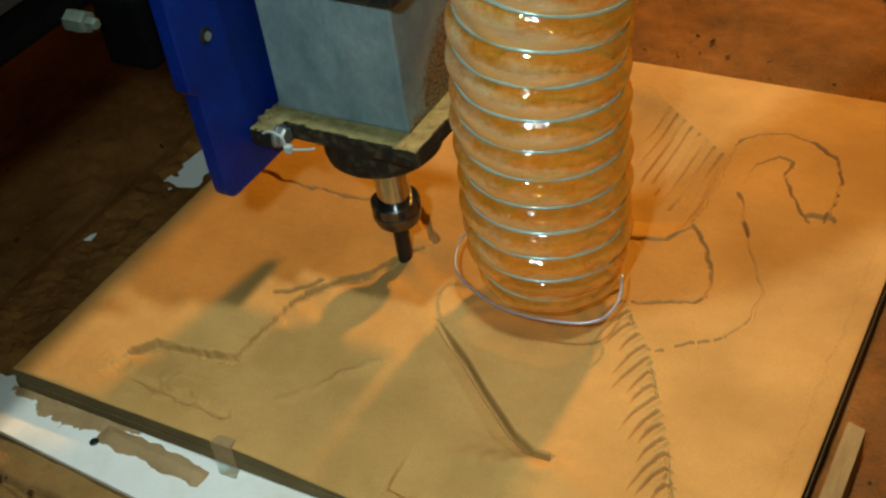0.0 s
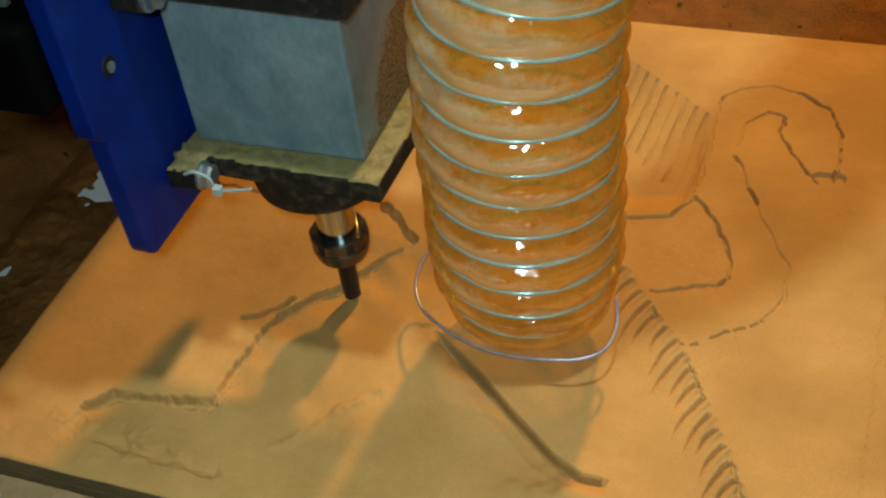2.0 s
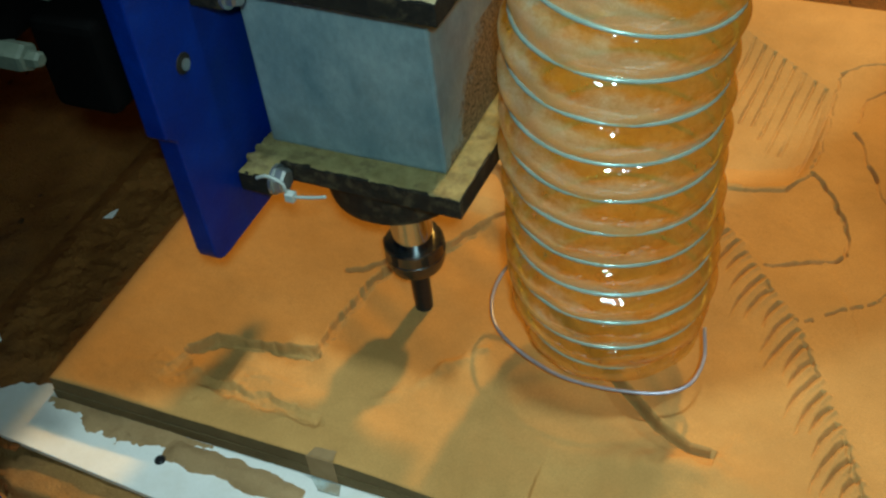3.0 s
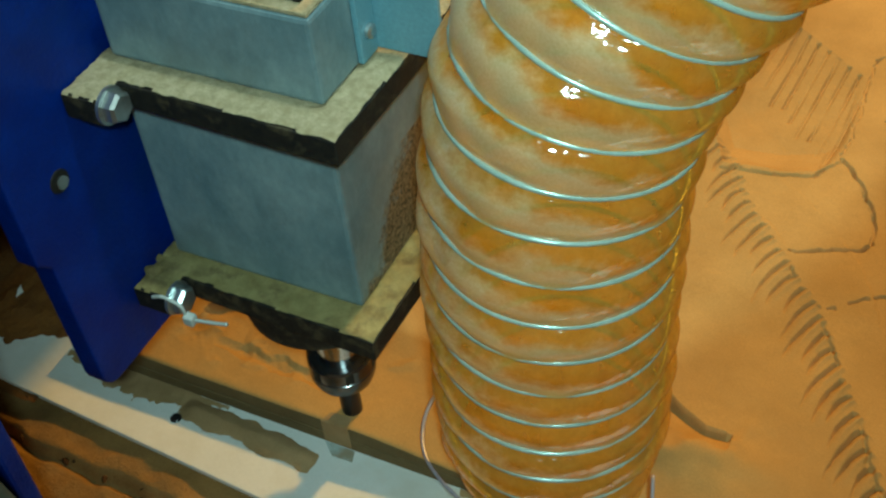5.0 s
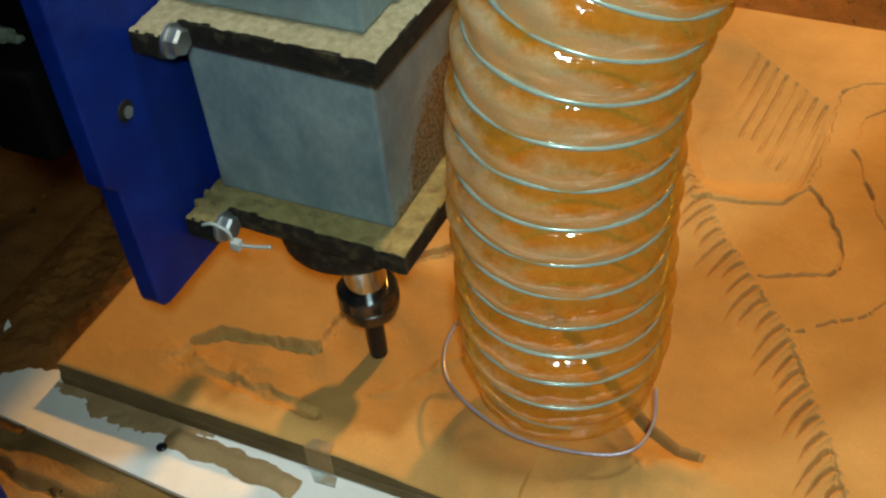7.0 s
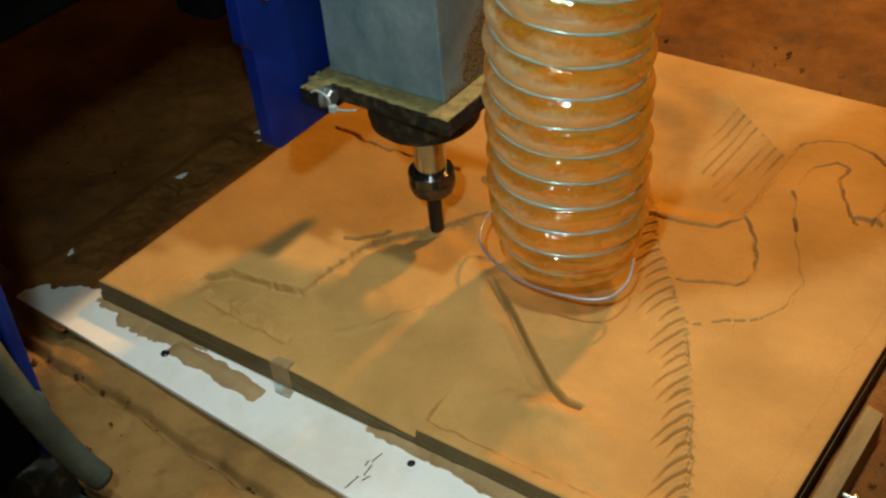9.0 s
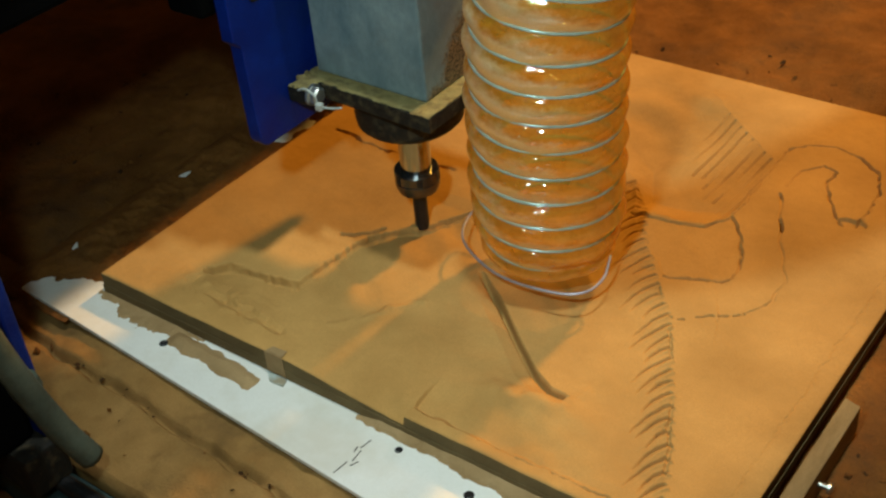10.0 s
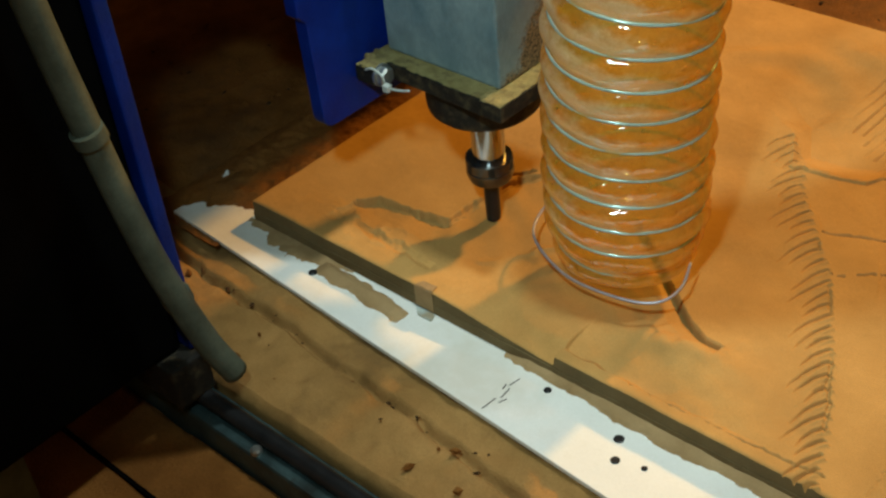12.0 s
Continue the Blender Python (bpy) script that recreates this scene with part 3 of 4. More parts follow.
    # hatching at the head's back: parallel scores, shallow
    for k in range(9):
        px, py = 0.302 + 0.0082 * k, 0.428 - 0.0066 * k
        ln = 0.058 + 0.004 * (k % 3) + 0.003 * k
        dx, dy = -0.10, -0.995
        u, v = (x - px) * dx + (y - py) * dy, np.abs((0.75 * x + 0.25 * wx - px) * dy - (y - py) * dx)
        z -= 0.0036 * np.clip(1 - v / 0.0016, 0, 1) * (u > 0) * (u < ln) * np.clip(value_noise(u + k, v * 0, 0.03, 51) + 0.9, 0, 1)
    # a hollow where the finishing pass has begun, and a worn near rim
    z -= 0.0022 * np.exp(-(((x - 0.262) / 0.05) ** 2 + ((y - 0.37) / 0.045) ** 2))
    z -= 0.0012 * np.exp(-(((x - 0.345) / 0.06) ** 2 + ((y - 0.012) / 0.010) ** 2)) * (1 + value_noise(x, y, 0.01, 52))
    # gritty dirt by the near corner
    grit = np.clip(value_noise(x, y, 0.008, 81) + 0.3 * value_noise(x, y, 0.003, 82), 0, 1) * np.exp(-(((x - 0.095) / 0.05) ** 2 + ((y - 0.028) / 0.018) ** 2))
    z += 0.0022 * grit
    # the body is milled out over the near edge up to a step; past it a rim stands, with a hollow behind
    step = np.clip((0.2865 + 0.0006 * value_noise(x, y, 0.004, 84) - x) / 0.0012, 0, 1)
    z -= 0.0075 * step * np.clip((x - 0.190) / 0.085, 0, 1) * np.exp(-(np.maximum(y, 0) / (0.030 - 0.019 * np.clip((x - 0.215) / 0.06, 0, 1))) ** 2)
    rim_y = 0.0085 + 0.0012 * value_noise(x, y * 0, 0.02, 83) + 0.0008 * value_noise(x, y, 0.006, 90)
    behind = np.clip((y - rim_y) / 0.005, 0, 1) * np.exp(-(np.maximum(y - rim_y, 0) / 0.022) ** 2)
    z -= 0.0048 * (1 - step) * behind * np.clip((0.440 - x) / 0.06, 0, 1) * (1 + 0.35 * value_noise(x, y, 0.012, 92))
    # a crumbling crest of packed dust, and a soft heap by the near edge
    d, along = near_line(wx, wy, [(0.184, 0.046), (0.194, 0.055), (0.210, 0.076), (0.231, 0.096)])
    crest = np.exp(-(d / 0.0035) ** 2) * np.clip(0.6 + value_noise(x, y, 0.008, 85), 0, 1.3)
    z += 0.0016 * crest
    heap = np.exp(-(((x - 0.345) / 0.034) ** 2 + ((y - 0.050) / 0.013) ** 2))
    z += heap * (0.0085 + 0.0045 * value_noise(x, y, 0.018, 86) + 0.0012 * value_noise(x, y, 0.007, 87))
    z += 0.0010 * np.clip(value_noise(x, y, 0.055, 88) + 0.2 * value_noise(x, y, 0.012, 89), 0, 1) * (d < 0.2)
    # dust drifts
    z += 0.0005 * np.clip(value_noise(x, y, 0.03, 53), 0, 1)
    return z


def carved_panel():
    panel = tagged(new("carved_panel"), "tan fibreboard panel half carved with an animal outline", "carved board")
    x, y = np.meshgrid(np.linspace(0, W, 1000), np.linspace(0, L, 960))
    z = panel_heights(x, y)
    rough = np.minimum.reduce([x, W - x, y, L - y])
    z -= 0.0012 * np.exp(-rough / 0.0012)
    # rim, core and edges are coloured darker to hold the edge's shade
    top = grid_mesh("carved_face", x, y, z, MDF, -0.0152, MDF_SHADED_EDGE)
    top.parent = panel
    part("panel_core", box(0.0006, W - 0.0006, 0.0006, L - 0.0006, -THICK, -0.0150, 0.0008), MDF_SHADED_EDGE, panel, "sawn core of the panel with shade in its colour")
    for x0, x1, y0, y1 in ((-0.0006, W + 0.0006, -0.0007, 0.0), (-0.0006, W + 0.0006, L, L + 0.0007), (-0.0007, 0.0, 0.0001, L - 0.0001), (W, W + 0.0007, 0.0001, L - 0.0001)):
        part("sawn_edge", box(x0, x1, y0, y1, -THICK, -0.0105, 0.0002), MDF_SHADED_EDGE, panel, "sawn edge with shade in its colour")
    return panel


carved_panel()


def battens():
    def batten(pts, z1, label):
        thing = tagged(new("wood_batten"), label, "batten", "battens screwed beside the panel")
        part("strip", prism(pts, BED_Z - 0.004, z1, 0.0008), PINE, thing)
        mx, my = sum(p[0] for p in pts) / 4, sum(p[1] for p in pts) / 4
        if my < 0.2:
            part("screw", lathe([(0.0016, -0.004), (0.0016, 0.006), (0.0034, 0.0062), (0.0034, 0.0078), (0.002, 0.0088)], 14, pose(0.519, my, -0.014, 0, 90, 0)), ZINC, thing, "small zinc screw", True)

    batten([(0.5075, 0.030), (0.519, 0.030), (0.519, 0.157), (0.5080, 0.160)], -0.004, "sawn pale wood batten beside the carved panel")
    batten([(0.5035, 0.372), (0.516, 0.372), (0.519, 0.447), (0.507, 0.449)], -0.004, "short sawn pale wood batten at the panel's far corner")


battens()


def tape_piece():
    tape = tagged(new("tape_piece"), "scrap of pale blue-grey tape stuck over the panel's edge", "tape")
    part("upright", box(0.168, 0.184, -0.0014, -0.0006, -0.0165, 0.0008, 0.0002), DUST, tape)
    part("flap", prism([(0.168, -0.0015), (0.186, -0.0015), (0.188, -0.008), (0.176, -0.0085)], -THICK + 0.0002, -THICK + 0.0010, 0.0002), TAPE, tape)
    part("fold", prism([(0.169, -0.0006), (0.184, -0.0006), (0.183, 0.006), (0.171, 0.005)], 0.0009, 0.0013, 0.0002), DUST, tape)


tape_piece()


# ---- gantry ----
def gantry():
    g = tagged(new("gantry"), "dark blue gantry with a beam on a tall leg", "gantry")
    # the beam's back is unseen; its depth is added to shade the bed
    part("beam", box(-0.52, -0.109, -0.42, 1.15, 0.234, 0.45, 0.004), LEG_BLACK, g, "black gantry beam, deepened out of view to shade the bed")
    part("beam_rail", box(-0.1085, -0.1045, -0.36, 1.10, 0.262, 0.276, 0.001), DARK_STEEL, g, "steel slide rail")
    part("leg_plate", box(-0.21, -0.067, -0.136, -0.126, 0.0, 0.45, 0.002), BLUE, g, "blue painted leg plate")
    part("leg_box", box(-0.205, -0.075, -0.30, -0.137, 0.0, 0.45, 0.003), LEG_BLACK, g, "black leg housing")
    part("runner", box(-0.20, -0.06, -0.158, -0.128, BED_Z - 0.012, -0.001, 0.003), BLACK, g)
    part("lower_post", box(-0.118, -0.092, -0.278, -0.252, BED_Z - 0.044, -0.001, 0.003), CABLE, g, "grey-green painted post")
    part("rear_leg", box(-0.21, -0.08, 1.11, 1.25, BED_Z + 0.015, 0.45, 0.003), BLACK, g)
    cable = spline([(-0.055, -0.185, 0.46), (-0.050, -0.180, 0.30), (-0.052, -0.168, 0.20), (-0.047, -0.155, 0.10), (-0.040, -0.140, 0.03), (-0.034, -0.128, -0.006)], 10)
    part("cable", tube(cable, 0.0085, 14), CABLE, g, "grey dusty power cable", True)
    for z in (0.19, 0.06):
        part("cable_clip", lathe([(0.0098, -0.004), (0.0098, 0.004)], 18, pose(-0.05, -0.168 + (0.19 - z) * 0.18, z, 12, 0, 0)), CABLE, g, smooth=True)
    return g


GANTRY = gantry()


# ---- spindle head: its origin is the cutter's tip ----
def dust_sheet(outline, z0):
    """Loose dust over a plate: uneven, with a crumbling rim that leaves bits of the edge bare."""
    xs, ys = [p[0] for p in outline], [p[1] for p in outline]
    gx, gy = np.meshgrid(np.arange(min(xs), max(xs) + 1e-6, 0.0010), np.arange(min(ys), max(ys) + 1e-6, 0.0010))
    rim, _ = near_line(gx, gy, outline + outline[:1])
    rim = np.where(inside(gx, gy, outline), rim, -0.001)
    z = z0 + 0.0004 + 0.0012 * np.clip((rim + 0.0006 + 0.0003 * value_noise(gx, gy, 0.004, 95) + 0.0005 * value_noise(gx, gy, 0.0025, 96)) / 0.0016, -0.6, 1) + 0.0005 * value_noise(gx, gy, 0.004, 97)
    bm = bmesh.new()
    keep = rim > 0.0
    grid = [[bm.verts.new((gx[i, j], gy[i, j], z[i, j])) if keep[i, j] else None for j in range(gx.shape[1])] for i in range(gx.shape[0])]
    for i in range(gx.shape[0] - 1):
        for j in range(gx.shape[1] - 1):
            q = [grid[i][j], grid[i][j + 1], grid[i + 1][j + 1], grid[i + 1][j]]
            if all(q):
                bm.faces.new(q)
    return bm


def spindle_head():
    h = tagged(new("spindle_head"), "square grey router spindle on a blue mounting plate", "router spindle")
    xl, xr, yf, yb = -0.051, 0.0445, -0.0345, 0.055
    part("housing", box(xl, xr, yf, yb, 0.1387, 0.2325, 0.0018), STAINED, h, "dull grey aluminium housing")
    upper = part("upper_housing", box(xl, xr, yf, yb, 0.2455, 0.282, 0.0018), ALU, h)
    part("rim", prism([(xl + 0.001, yf + 0.001), (xr - 0.001, yf + 0.001), (xr - 0.001, yb - 0.001), (xl + 0.001, yb - 0.001)], 0.2822, 0.284, 0.0005), PALE_DUST, upper)
    # black slab stands in for the shaded inside of the top recess
    part("recess_slab", box(xl + 0.006, xr - 0.006, yf + 0.006, yb - 0.006, 0.2842, 0.287, 0.001), BLACK, upper, "black slab in place of the top's shaded recess")
    for z1, name in ((0.1385, "lower_clamp"), (0.245, "upper_clamp")):
        out = [(-0.0568, -0.0605), (-0.0395, -0.0605), (-0.0395, -0.047), (0.0573, -0.050), (0.060, 0.062), (-0.0568, 0.062)]
        c = part("clamp_plate", prism(out, z1 - 0.012, z1 - 0.0009, 0.0007), BLACK, h, "black clamp plate with a dust-covered top")
        # the lower layer's colour also carries the shade of the clamp above
        part("dust_layer", dust_sheet(out, z1 - 0.0016), PALE_DUST if z1 > 0.2 else SHADED_DUST, c, "pale settled sawdust" if z1 > 0.2 else "yellowish sawdust with the upper clamp's shade in its colour", True)
        b = part("bolt", lathe([(0.0062, 0), (0.0066, 0.001), (0.0066, 0.005), (0.0055, 0.0065)], 6, pose(-0.0392, -0.0545, z1 - 0.006, 0, 90, 0)), ZINC, c, "zinc hex bolt")
        part("washer", lathe([(0.0078, -0.0002), (0.0078, 0.0012)], 24, pose(-0.0394, -0.0545, z1 - 0.006, 0, 90, 0)), ZINC, c)
        for dx, dy, dz, rr in ((-0.0535, -0.049, 0.0012, 0.0036), (-0.0550, -0.041, 0.0008, 0.0024)) if z1 < 0.2 else ():
            lump = bmesh.new()
            bmesh.ops.create_icosphere(lump, subdivisions=3, radius=rr)
            for v in lump.verts:
                v.co *= 1 + 0.5 * noise.noise(v.co * 420 + Vector((dx * 900, dz * 70, z1 * 50)))
                v.co = Vector((dx + v.co.x, dy + v.co.y, z1 + dz + v.co.z * 0.75 - 0.001))
            part("dust_clump", lump, SHADED_DUST, c, "crumbling clump of sawdust", True)
    tie = spline([(-0.045, -0.062, 0.138), (-0.038, -0.0625, 0.141), (-0.031, -0.0615, 0.137), (-0.030, -0.0605, 0.129), (-0.024, -0.060, 0.129), (-0.015, -0.060, 0.131), (-0.0085, -0.0605, 0.1335)], 8)
    t = part("cable_tie", tube(tie, 0.0009, 6), NYLON, h, "clear nylon cable tie", True)
    part("tie_head", box(-0.031, -0.026, -0.0630, -0.0585, 0.1265, 0.1315, 0.0008), NYLON, t)
    outline = [(-0.0930, 0.1125), (-0.0922, 0.1085), (-0.0900, 0.1055), (-0.0865, 0.1038), (-0.0820, 0.1035), (-0.03, 0.1035), (0.078, 0.1035), (0.078, 0.48), (-0.1005, 0.48), (-0.1005, 0.188), (-0.0945, 0.182)]
    turn = Matrix(((0, 0, 1, 0), (1, 0, 0, 0), (0, 1, 0, 0), (0, 0, 0, 1)))
    plate = part("mounting_plate", prism(outline, -0.068, -0.057, 0.0012, turn), BLUE, h, "deep blue painted mounting plate")
    for y, z, r in ((-0.0755, 0.2125, 0.0052), (-0.076, 0.300, 0.0085)):
        part("bolt_hole", lathe([(r, 0), (r * 0.96, 0.0006), (r * 0.8, 0.0007)], 22, pose(-0.0571, y, z, 0, 90, 0)), BLACK, plate, smooth=True)
        part("hole_rim", lathe([(r * 0.55, 0), (r * 0.55, 0.0012)], 14, pose(-0.0569, y + r * 0.15, z - r * 0.2, 0, 90, 0)), ZINC, plate)
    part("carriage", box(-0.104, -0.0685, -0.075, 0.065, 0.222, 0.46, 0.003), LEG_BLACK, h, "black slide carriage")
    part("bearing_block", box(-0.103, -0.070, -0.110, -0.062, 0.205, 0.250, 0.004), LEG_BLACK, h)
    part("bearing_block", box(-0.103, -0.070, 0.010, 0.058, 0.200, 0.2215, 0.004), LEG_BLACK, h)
    for y, z, r in ((-0.122, 0.240, 0.0060), (-0.088, 0.250, 0.0045), (-0.082, 0.215, 0.0042)):
        part("carriage_bolt", lathe([(r, -0.012), (r * 1.1, -0.010), (r * 1.1, 0.001), (r, 0.003), (r * 0.62, 0.0032), (r * 0.62, 0.008), (r * 0.45, 0.0095)], 6, pose(-0.098, y, z, 0, 90, 0)), CABLE, h, "dusty dark grey bolt head")
    part("end_flange", lathe([(0.0395, 0.126), (0.0395, 0.105), (0.0385, 0.0995), (0.035, 0.096), (0.016, 0.095)], 48), BLACK, h, "black spindle end cap dusted with sawdust", True)
    part("shaft", lathe([(0.0117, 0.1045), (0.0117, 0.0535)], 32), BRIGHT_STEEL, h, "bright polished steel shaft", True)
    nut = part("collet_nut", lathe([(0.0120, 0.0550), (0.0160, 0.0548), (0.0169, 0.0535), (0.0169, 0.0465), (0.0163, 0.046), (0.0169, 0.0455), (0.0169, 0.042), (0.0150, 0.0365), (0.0065, 0.036)], 40), NUT_STEEL, h, "dark steel collet nut", True)
    for k in range(6):
        part("slot", box(0.0160, 0.0172, -0.0022, 0.0022, 0.0470, 0.0540, 0.0004), BLACK, nut).matrix_local = pose(0, 0, 0, 0, 0, k * 60 + 15)
    part("cutter", lathe([(0.0055, 0.0362), (0.0055, 0.010), (0.0052, 0.0005), (0.0045, 0.0)], 20), DARK_STEEL, h, "dark straight milling cutter", True)
    # bracket that carries the hose
    br = part("hose_bracket", box(0.0447, 0.0472, -0.0085, 0.0030, 0.2465, 0.310, 0.0006), STEEL_BLUE, h, "pale blue sheet metal hose bracket")
    part("bracket_arm", box(0.0450, 0.0740, 0.0032, 0.0057, 0.2465, 0.315, 0.0006), STEEL_BLUE, br)
    part("bracket_screw", lathe([(0.003, 0), (0.003, 0.0015), (0.002, 0.0022)], 14, pose(0.0473, -0.0025, 0.258, 0, 90, 0)), ZINC, br, smooth=True)
    return h


HEAD = spindle_head()


# ---- suction hose, in the head's space ----
def hose():
    thing = tagged(new("suction_hose"), "clear amber spiral-wire suction hose beside the spindle", "hose")
    line = spline([(0.1135, 0.002, 0.028), (0.114, 0.002, 0.10), (0.1158, 0.002, 0.17), (0.1195, 0.004, 0.218), (0.1285, 0.008, 0.258), (0.146, 0.016, 0.297), (0.171, 0.028, 0.332), (0.202, 0.050, 0.363), (0.237, 0.095, 0.396), (0.270, 0.165, 0.425), (0.305, 0.265, 0.445), (0.34, 0.40, 0.455), (0.375, 0.56, 0.46), (0.41, 0.76, 0.465), (0.44, 0.98, 0.475)], 24)
    s = [0.0]
    for a, b in zip(line, line[1:]):
        s.append(s[-1] + (b - a).length)
    total, r0 = s[-1], 0.0486
    even = np.linspace(0, total, 1800)
    xs = [np.interp(even, s, [p[i] for p in line]) for i in range(3)]
    at = lambda d: Vector([float(np.interp(d, even, c)) for c in xs])
    # turns of the wire along the hose, closer towards its mouth
    n = np.arange(-2, 72)
    zs = np.where(n < 8, 0.055 + 0.0187 * n + 0.00017 * n * n, 0.2155 + 0.0215 * (n - 8))
    turns = lambda d: float(np.interp(d + 0.028, zs, n))
    where = lambda k: float(np.interp(k, n, zs)) - 0.028
    START = 0.18

    def axes(d):
        lag = max(0.004, d - 0.028)
        t = (at(min(lag + 0.004, total)) - at(max(lag - 0.004, 0))).normalized()
        u = (Vector((1, 0, 0)) - t * t.x).normalized()
        return at(d), u, t.cross(u)

    def narrow(d):
        return 0.0065 * max(0.0, 1 - d / 0.040) ** 1.6

    seg, rows = 80, 940
    bm = bmesh.new()
    uvl = bm.loops.layers.uv.new("turns")
    rings, marks = [], []
    for i in range(rows + 1):
        d = total * i / rows
        c, u, v = axes(d)
        ring, mark = [], []
        for k in range(seg):
            a = 2 * math.pi * k / seg
            ph = turns(d) + k / seg + START
            f = ph % 1.0
            bulge = 0.0048 * math.sin(math.pi * min(1.0, 0.02 + 0.98 * f ** 1.35)) ** 0.7
            crumple = 0.0014 * noise.noise(Vector((math.cos(a) * 2.6, math.sin(a) * 2.6, d * 85)))
            r = r0 + bulge + crumple - narrow(d)
            ring.append(bm.verts.new(c + r * (math.cos(a) * u + math.sin(a) * v)))
            mark.append(ph)
        rings.append(ring)
        marks.append(mark)
    for i in range(rows):
        for k in range(seg):
            j = (k + 1) % seg
            face = bm.faces.new((rings[i][k], rings[i][j], rings[i + 1][j], rings[i + 1][k]))
            wrap = 1.0 if j == 0 else 0.0
            vals = ((k / seg, marks[i][k]), (j / seg + wrap, marks[i][j] + wrap), (j / seg + wrap, marks[i + 1][j] + wrap), (k / seg, marks[i + 1][k]))
            for lp, q in zip(face.loops, vals):
                lp[uvl].uv = q
    part("film", bm, FILM, thing, "clear amber plastic film with clinging dust", True)
    pts, steps = [], 44
    for j in range(-1 * steps, 68 * steps):
        k = j / steps
        d = where(k)
        if d < 0.004 or d > total - 0.002:
            continue
        c, u, v = axes(d)
        a = -2 * math.pi * (k + START)
        pts.append(c + (r0 + 0.0006 - narrow(d)) * (math.cos(a) * u + math.sin(a) * v))
    part("wire", tube(pts, 0.0012, 6), WIRE, thing, "grey-green spiral steel wire", True)
    loose = spline([(0.062, 0.030, 0.040), (0.047, 0.016, 0.030), (0.047, -0.007, 0.025), (0.063, -0.029, 0.025), (0.101, -0.0445, 0.024), (0.141, -0.0425, 0.024), (0.162, -0.033, 0.025), (0.167, -0.015, 0.027), (0.163, 0.002, 0.034)], 7)
    part("wire_end", tube(loose, 0.0010, 6), LOOSE, thing, "loose bare end of the wire", True)
    return thing


HOSE = hose()


# ---- loose sawdust ----
def crumbs():
    rng = random.Random(4)
    bm = bmesh.new()

    def crumb(x, y, z, r):
        m = Matrix.Translation((x, y, z)) @ Euler((rng.uniform(0, 6), rng.uniform(0, 6), rng.uniform(0, 6))).to_matrix().to_4x4() @ Matrix.Diagonal((r * rng.uniform(0.6, 1.4), r * rng.uniform(0.6, 1.2), r * rng.uniform(0.4, 0.8), 1))
        v = [bm.verts.new(m @ Vector(p)) for p in ((1, 0, 0), (-1, 0, 0), (0, 1, 0), (0, -1, 0), (0, 0, 1), (0, 0, -1))]
        for a, b, c in ((0, 2, 4), (2, 1, 4), (1, 3, 4), (3, 0, 4), (2, 0, 5), (1, 2, 5), (3, 1, 5), (0, 3, 5)):
            bm.faces.new((v[a], v[b], v[c]))

    for _ in range(1500):
        x, y = rng.uniform(-0.6, 1.0), rng.uniform(-0.11, 1.2)
        if -0.065 < x < 0.525 and -0.07 < y < 0.50:
            continue
        crumb(x, y, BED_Z - 0.002, rng.choice((0.0012, 0.002, 0.003, 0.0045)))
    for _ in range(260):
        x, y = rng.uniform(-0.05, 0.0), rng.uniform(0.02, 0.47)
        if 0.19 < y < 0.31:
            continue
        crumb(x, y, -THICK + 0.002, rng.uniform(0.001, 0.003))
    ob = mesh_object("sawdust_crumbs", bm, BED)
    tagged(ob, "brown sawdust crumbs and chips scattered on the table", "sawdust", kind="stuff")


crumbs()


def dark_chips():
    rng = random.Random(9)
    bm = bmesh.new()
    for _ in range(900):
        x, y = rng.uniform(-0.35, 0.90), rng.uniform(-0.11, 0.95)
        if -0.07 < x < 0.525 and -0.065 < y < 0.50:
            continue
        r = rng.choice((0.0010, 0.0012, 0.0018, 0.0022, 0.0034))
        m = Matrix.Translation((x, y, BED_Z - 0.001)) @ Euler((rng.uniform(-0.5, 0.5), rng.uniform(-0.5, 0.5), rng.uniform(0, 6))).to_matrix().to_4x4()
        rim = [bm.verts.new(m @ Vector((r * rng.uniform(0.6, 1.5) * math.cos(a), r * rng.uniform(0.4, 0.9) * math.sin(a), 0))) for a in (k * math.tau / 7 for k in range(7))]
        top = bm.verts.new(m @ Vector((0, 0, r * 0.55)))
        for a, b in zip(rim, rim[1:] + rim[:1]):
            bm.faces.new((a, b, top))
        bm.faces.new(rim[::-1])
    for _ in range(34):
        x = rng.uniform(-0.06, 0.42)
        y = -0.062 - 0.075 * (x - 0.05) + rng.gauss(0, 0.004)
        r = rng.choice((0.0008, 0.0012, 0.002, 0.0028))
        m = Matrix.Translation((x, y, BED_Z - 0.0055)) @ Euler((rng.uniform(-0.4, 0.4), rng.uniform(-0.4, 0.4), rng.uniform(0, 6))).to_matrix().to_4x4()
        rim = [bm.verts.new(m @ Vector((r * rng.uniform(0.7, 1.8) * math.cos(a), r * rng.uniform(0.4, 0.8) * math.sin(a), 0))) for a in (k * math.tau / 7 for k in range(7))]
        top = bm.verts.new(m @ Vector((0, 0, r * 0.6)))
        for a, b in zip(rim, rim[1:] + rim[:1]):
            bm.faces.new((a, b, top))
        bm.faces.new(rim[::-1])
    ob = mesh_object("wood_chips", bm, CHIP)
    tagged(ob, "dark brown wood chips lying in the sawdust", "wood chips", kind="stuff")


dark_chips()


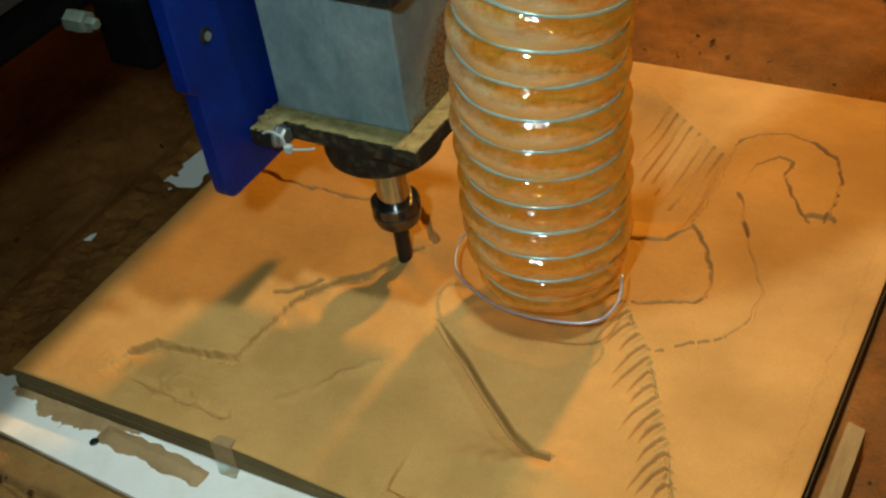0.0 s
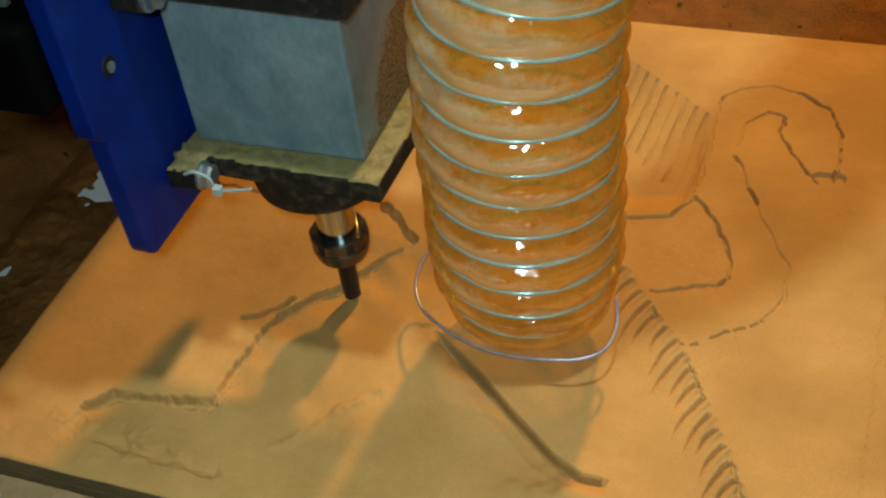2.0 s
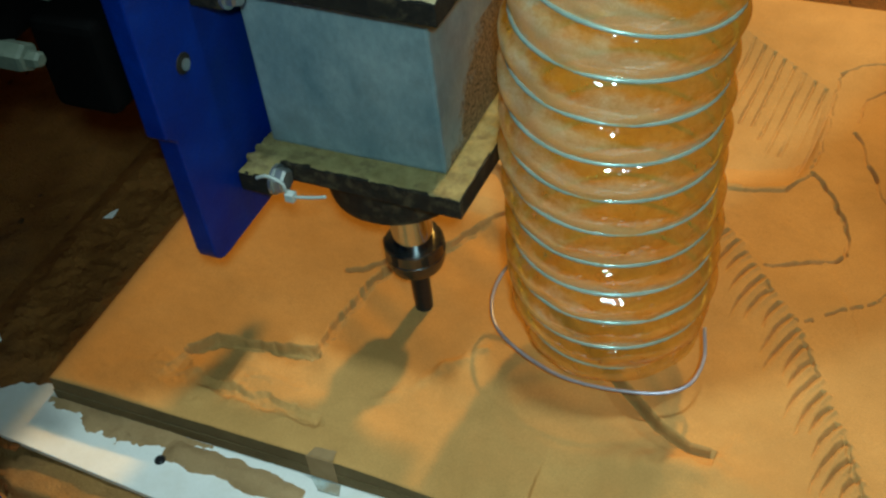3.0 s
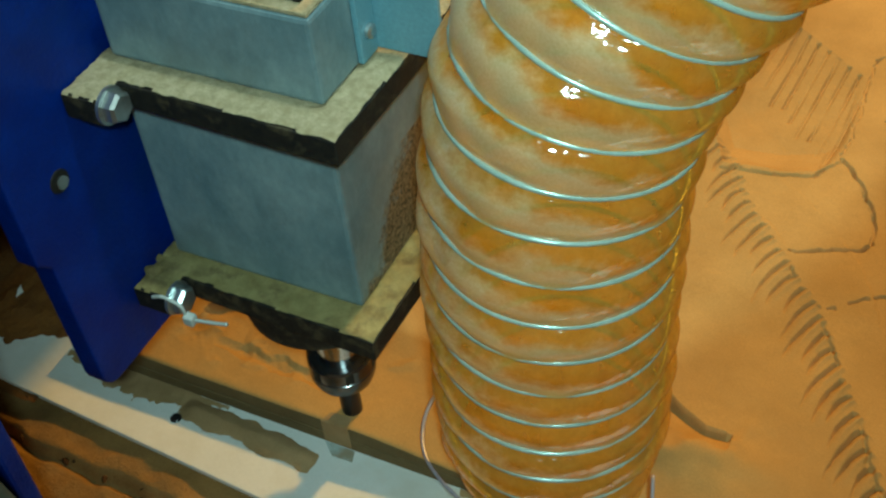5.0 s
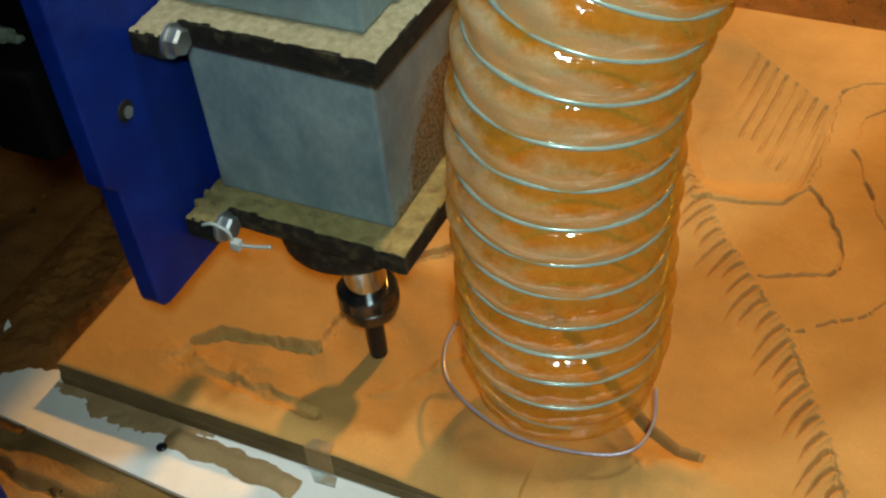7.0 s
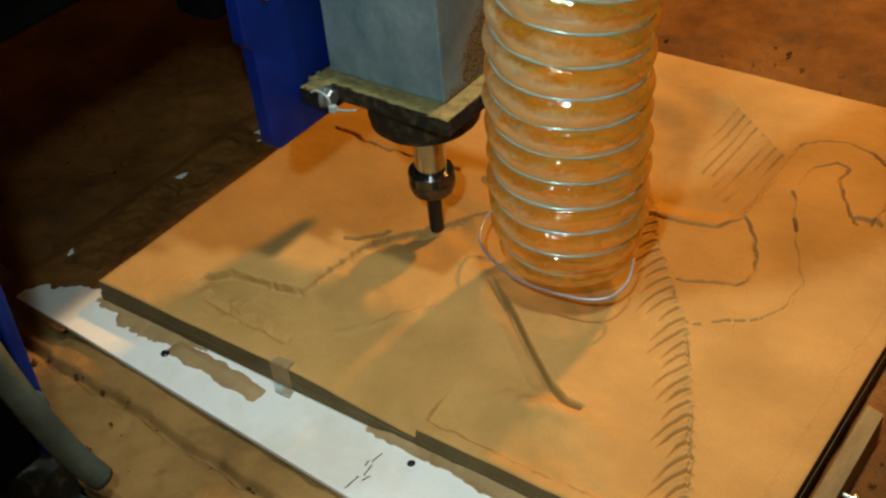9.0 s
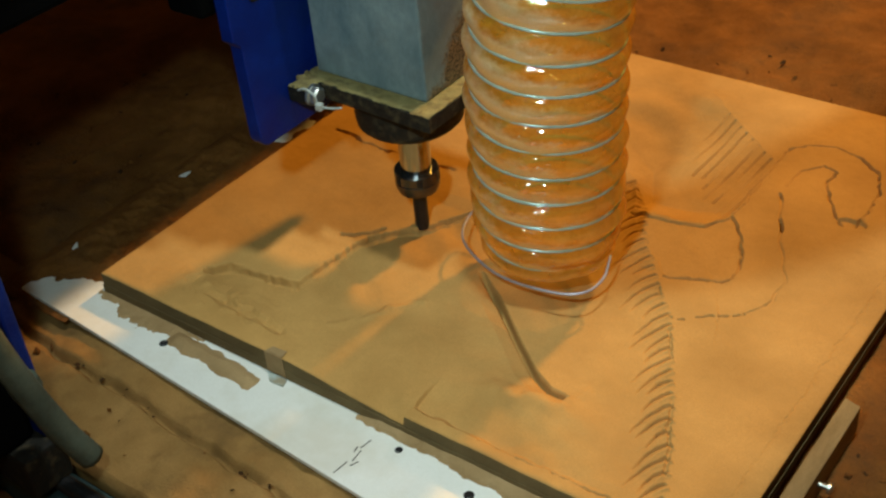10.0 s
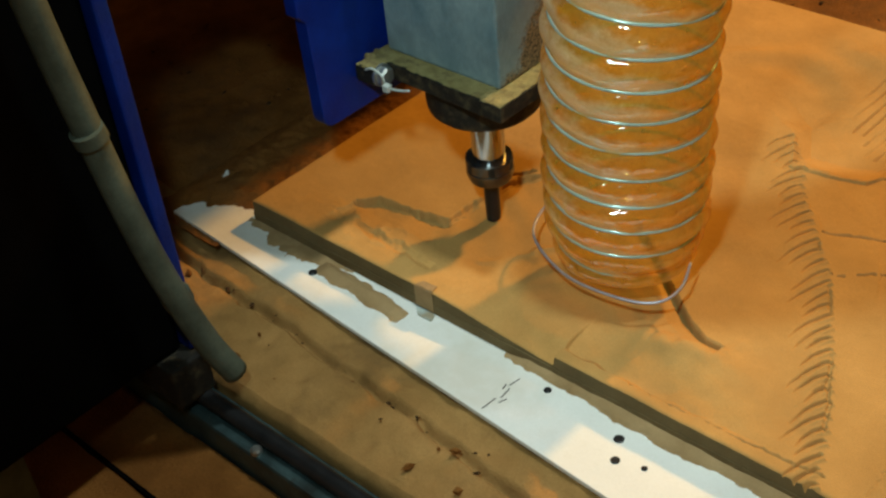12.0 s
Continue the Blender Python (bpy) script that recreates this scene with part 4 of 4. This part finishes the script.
def dust_drift(name, outline_fn, x0, x1, y0, y1, base, mat, label, step=0.0015):
    """A low drift of dust over a patch, thinning out to a ragged rim."""
    x, y = np.meshgrid(np.arange(x0, x1, step), np.arange(y0, y1, step))
    z = base + outline_fn(x, y)
    ob = grid_mesh(name, x, y, z, mat)
    tagged(ob, label, "sawdust", kind="stuff")


def west_bank(x, y):
    t = 0.5 + 0.5 * value_noise(x, y, 0.035, 61) + 0.35 * value_noise(x, y, 0.009, 62) + 0.2 * value_noise(x, y, 0.004, 67)
    start = np.clip((y + 0.026 - 0.5 * (x + 0.063) + 0.005 * value_noise(x, y, 0.012, 66)) / 0.030, 0, 1)
    wx, wy = x + 0.010 * value_noise(x, y, 0.020, 68) + 0.004 * value_noise(x, y, 0.006, 69), y + 0.020 * value_noise(x, y, 0.024, 70)
    bare = np.exp(-(((wx + 0.040) / 0.020) ** 2 + ((wy - 0.250) / 0.050) ** 2))
    rim = np.clip((x + 0.085) / 0.02, 0, 1)
    return (0.012 * (0.55 + 0.4 * t) * start * rim * (1 - bare) - 0.0025 - 0.010 * np.clip((bare - 0.42 + 0.12 * t) * 2, 0, 1)) + 0.0008 * value_noise(x, y, 0.004, 63) * (1 - np.clip(bare * 1.6, 0, 1))


dust_drift("sawdust_bank", west_bank, -0.085, -0.0005, -0.040, 0.485, -THICK, BED, "bank of brown sawdust lying along the panel's side")


def pale_flakes():
    for x, y, r, turn in ((-0.058, 0.1395, 0.0048, 20), (-0.060, 0.0215, 0.0034, 75)):
        z = -THICK + float(west_bank(np.array([[x]]), np.array([[y]]))[0, 0]) + 0.0008
        bm = prism([(-r, -0.5 * r), (0.5 * r, -0.7 * r), (1.1 * r, 0.7 * r), (0.1 * r, 0.35 * r)], 0, 0.0012, 0.0002)
        flake = mesh_object("melamine_flake", bm, MELAMINE)
        flake.matrix_basis = pose(x, y, z, 8, -10, turn)
        tagged(flake, "small white broken flake lying on brown sawdust", "chip", "white flakes in the sawdust")


pale_flakes()


def strip_smear(x, y):
    along = np.clip((x - 0.080) / 0.01, 0, 1) * np.clip((0.172 - x) / 0.012, 0, 1)
    mid = -0.010 - 0.06 * (x - 0.08)
    body = np.clip(1 - np.abs(y - mid) / (0.0075 + 0.002 * value_noise(x, y, 0.008, 64)), 0, 1)
    return 0.0045 * np.sqrt(body) * along - 0.0008 + 0.0003 * value_noise(x, y, 0.003, 65)


dust_drift("sawdust_ridge", strip_smear, 0.075, 0.18, -0.028, 0.0, -THICK, DUST, "ridge of brown sawdust on the white sheet", 0.001)


def corner_smear(x, y):
    reach = 0.006 + 0.012 * np.clip(1 - np.abs(x - 0.05) / 0.05, 0, 1) + 0.004 * value_noise(x, y, 0.012, 74) + 0.002 * value_noise(x, y, 0.004, 75)
    return 0.0016 * np.clip((reach + y) / 0.008, -0.6, 1) - 0.0006 + 0.0004 * value_noise(x, y, 0.0025, 76)


dust_drift("sawdust_smear", corner_smear, -0.004, 0.108, -0.024, -0.0005, -THICK, DUST, "thin grey-brown dust smear beside the panel's corner", 0.001)


def front_smear(x, y):
    start = np.clip((x - 0.245) / 0.02, 0, 1)
    reach = -0.0045 - 0.004 * np.clip((x - 0.25) / 0.1, 0, 1) + 0.003 * value_noise(x, y, 0.02, 71) + 0.0015 * value_noise(x, y, 0.005, 72)
    return 0.008 * np.sqrt(np.clip((y - reach) / 0.018, 0, 1)) * start - 0.0008


dust_drift("sawdust_drift", front_smear, 0.24, 0.50, -0.026, -0.0005, -THICK, DUST, "drift of brown sawdust against the panel's edge", 0.0012)


# ---- movement ----
TRACK = [
    (0.0, 0.1921, 0.1970, -0.0053),
    (0.5, 0.1954, 0.2070, -0.0056),
    (1.0, 0.1903, 0.1972, -0.0048),
    (1.5, 0.1854, 0.1860, -0.0036),
    (2.0, 0.1843, 0.1657, -0.0027),
    (2.5, 0.1832, 0.1398, -0.0027),
    (2.7, 0.1816, 0.1327, -0.0041),
    (4.3, 0.1811, 0.0513, -0.0067),
    (4.5, 0.1805, 0.0401, -0.0084),
    (5.0, 0.1795, 0.0125, -0.0085),
    (5.5, 0.1717, 0.0123, -0.0080),
    (6.0, 0.1721, 0.0276, -0.0082),
    (6.5, 0.1725, 0.0539, -0.0061),
    (6.7, 0.1725, 0.0631, -0.0047),
    (8.3, 0.1773, 0.1406, -0.0044),
    (8.5, 0.1747, 0.1508, -0.0046),
    (9.0, 0.1764, 0.1767, -0.0048),
    (9.5, 0.1761, 0.1837, -0.0050),
    (10.0, 0.1708, 0.1732, -0.0048),
    (10.5, 0.1663, 0.1616, -0.0040),
    (11.0, 0.1642, 0.1384, -0.0030),
    (11.5, 0.1630, 0.1124, -0.0025),
    (12.0, 0.1620, 0.0902, -0.0019),
]


def motions():
    walk(HEAD, [(t, pose(x, y, z)) for t, x, y, z in TRACK])
    walk(HOSE, [(t, pose(x, y, z)) for t, x, y, z in TRACK])
    walk(GANTRY, [(t, pose(x, 0, 0)) for t, x, y, z in TRACK])


motions()
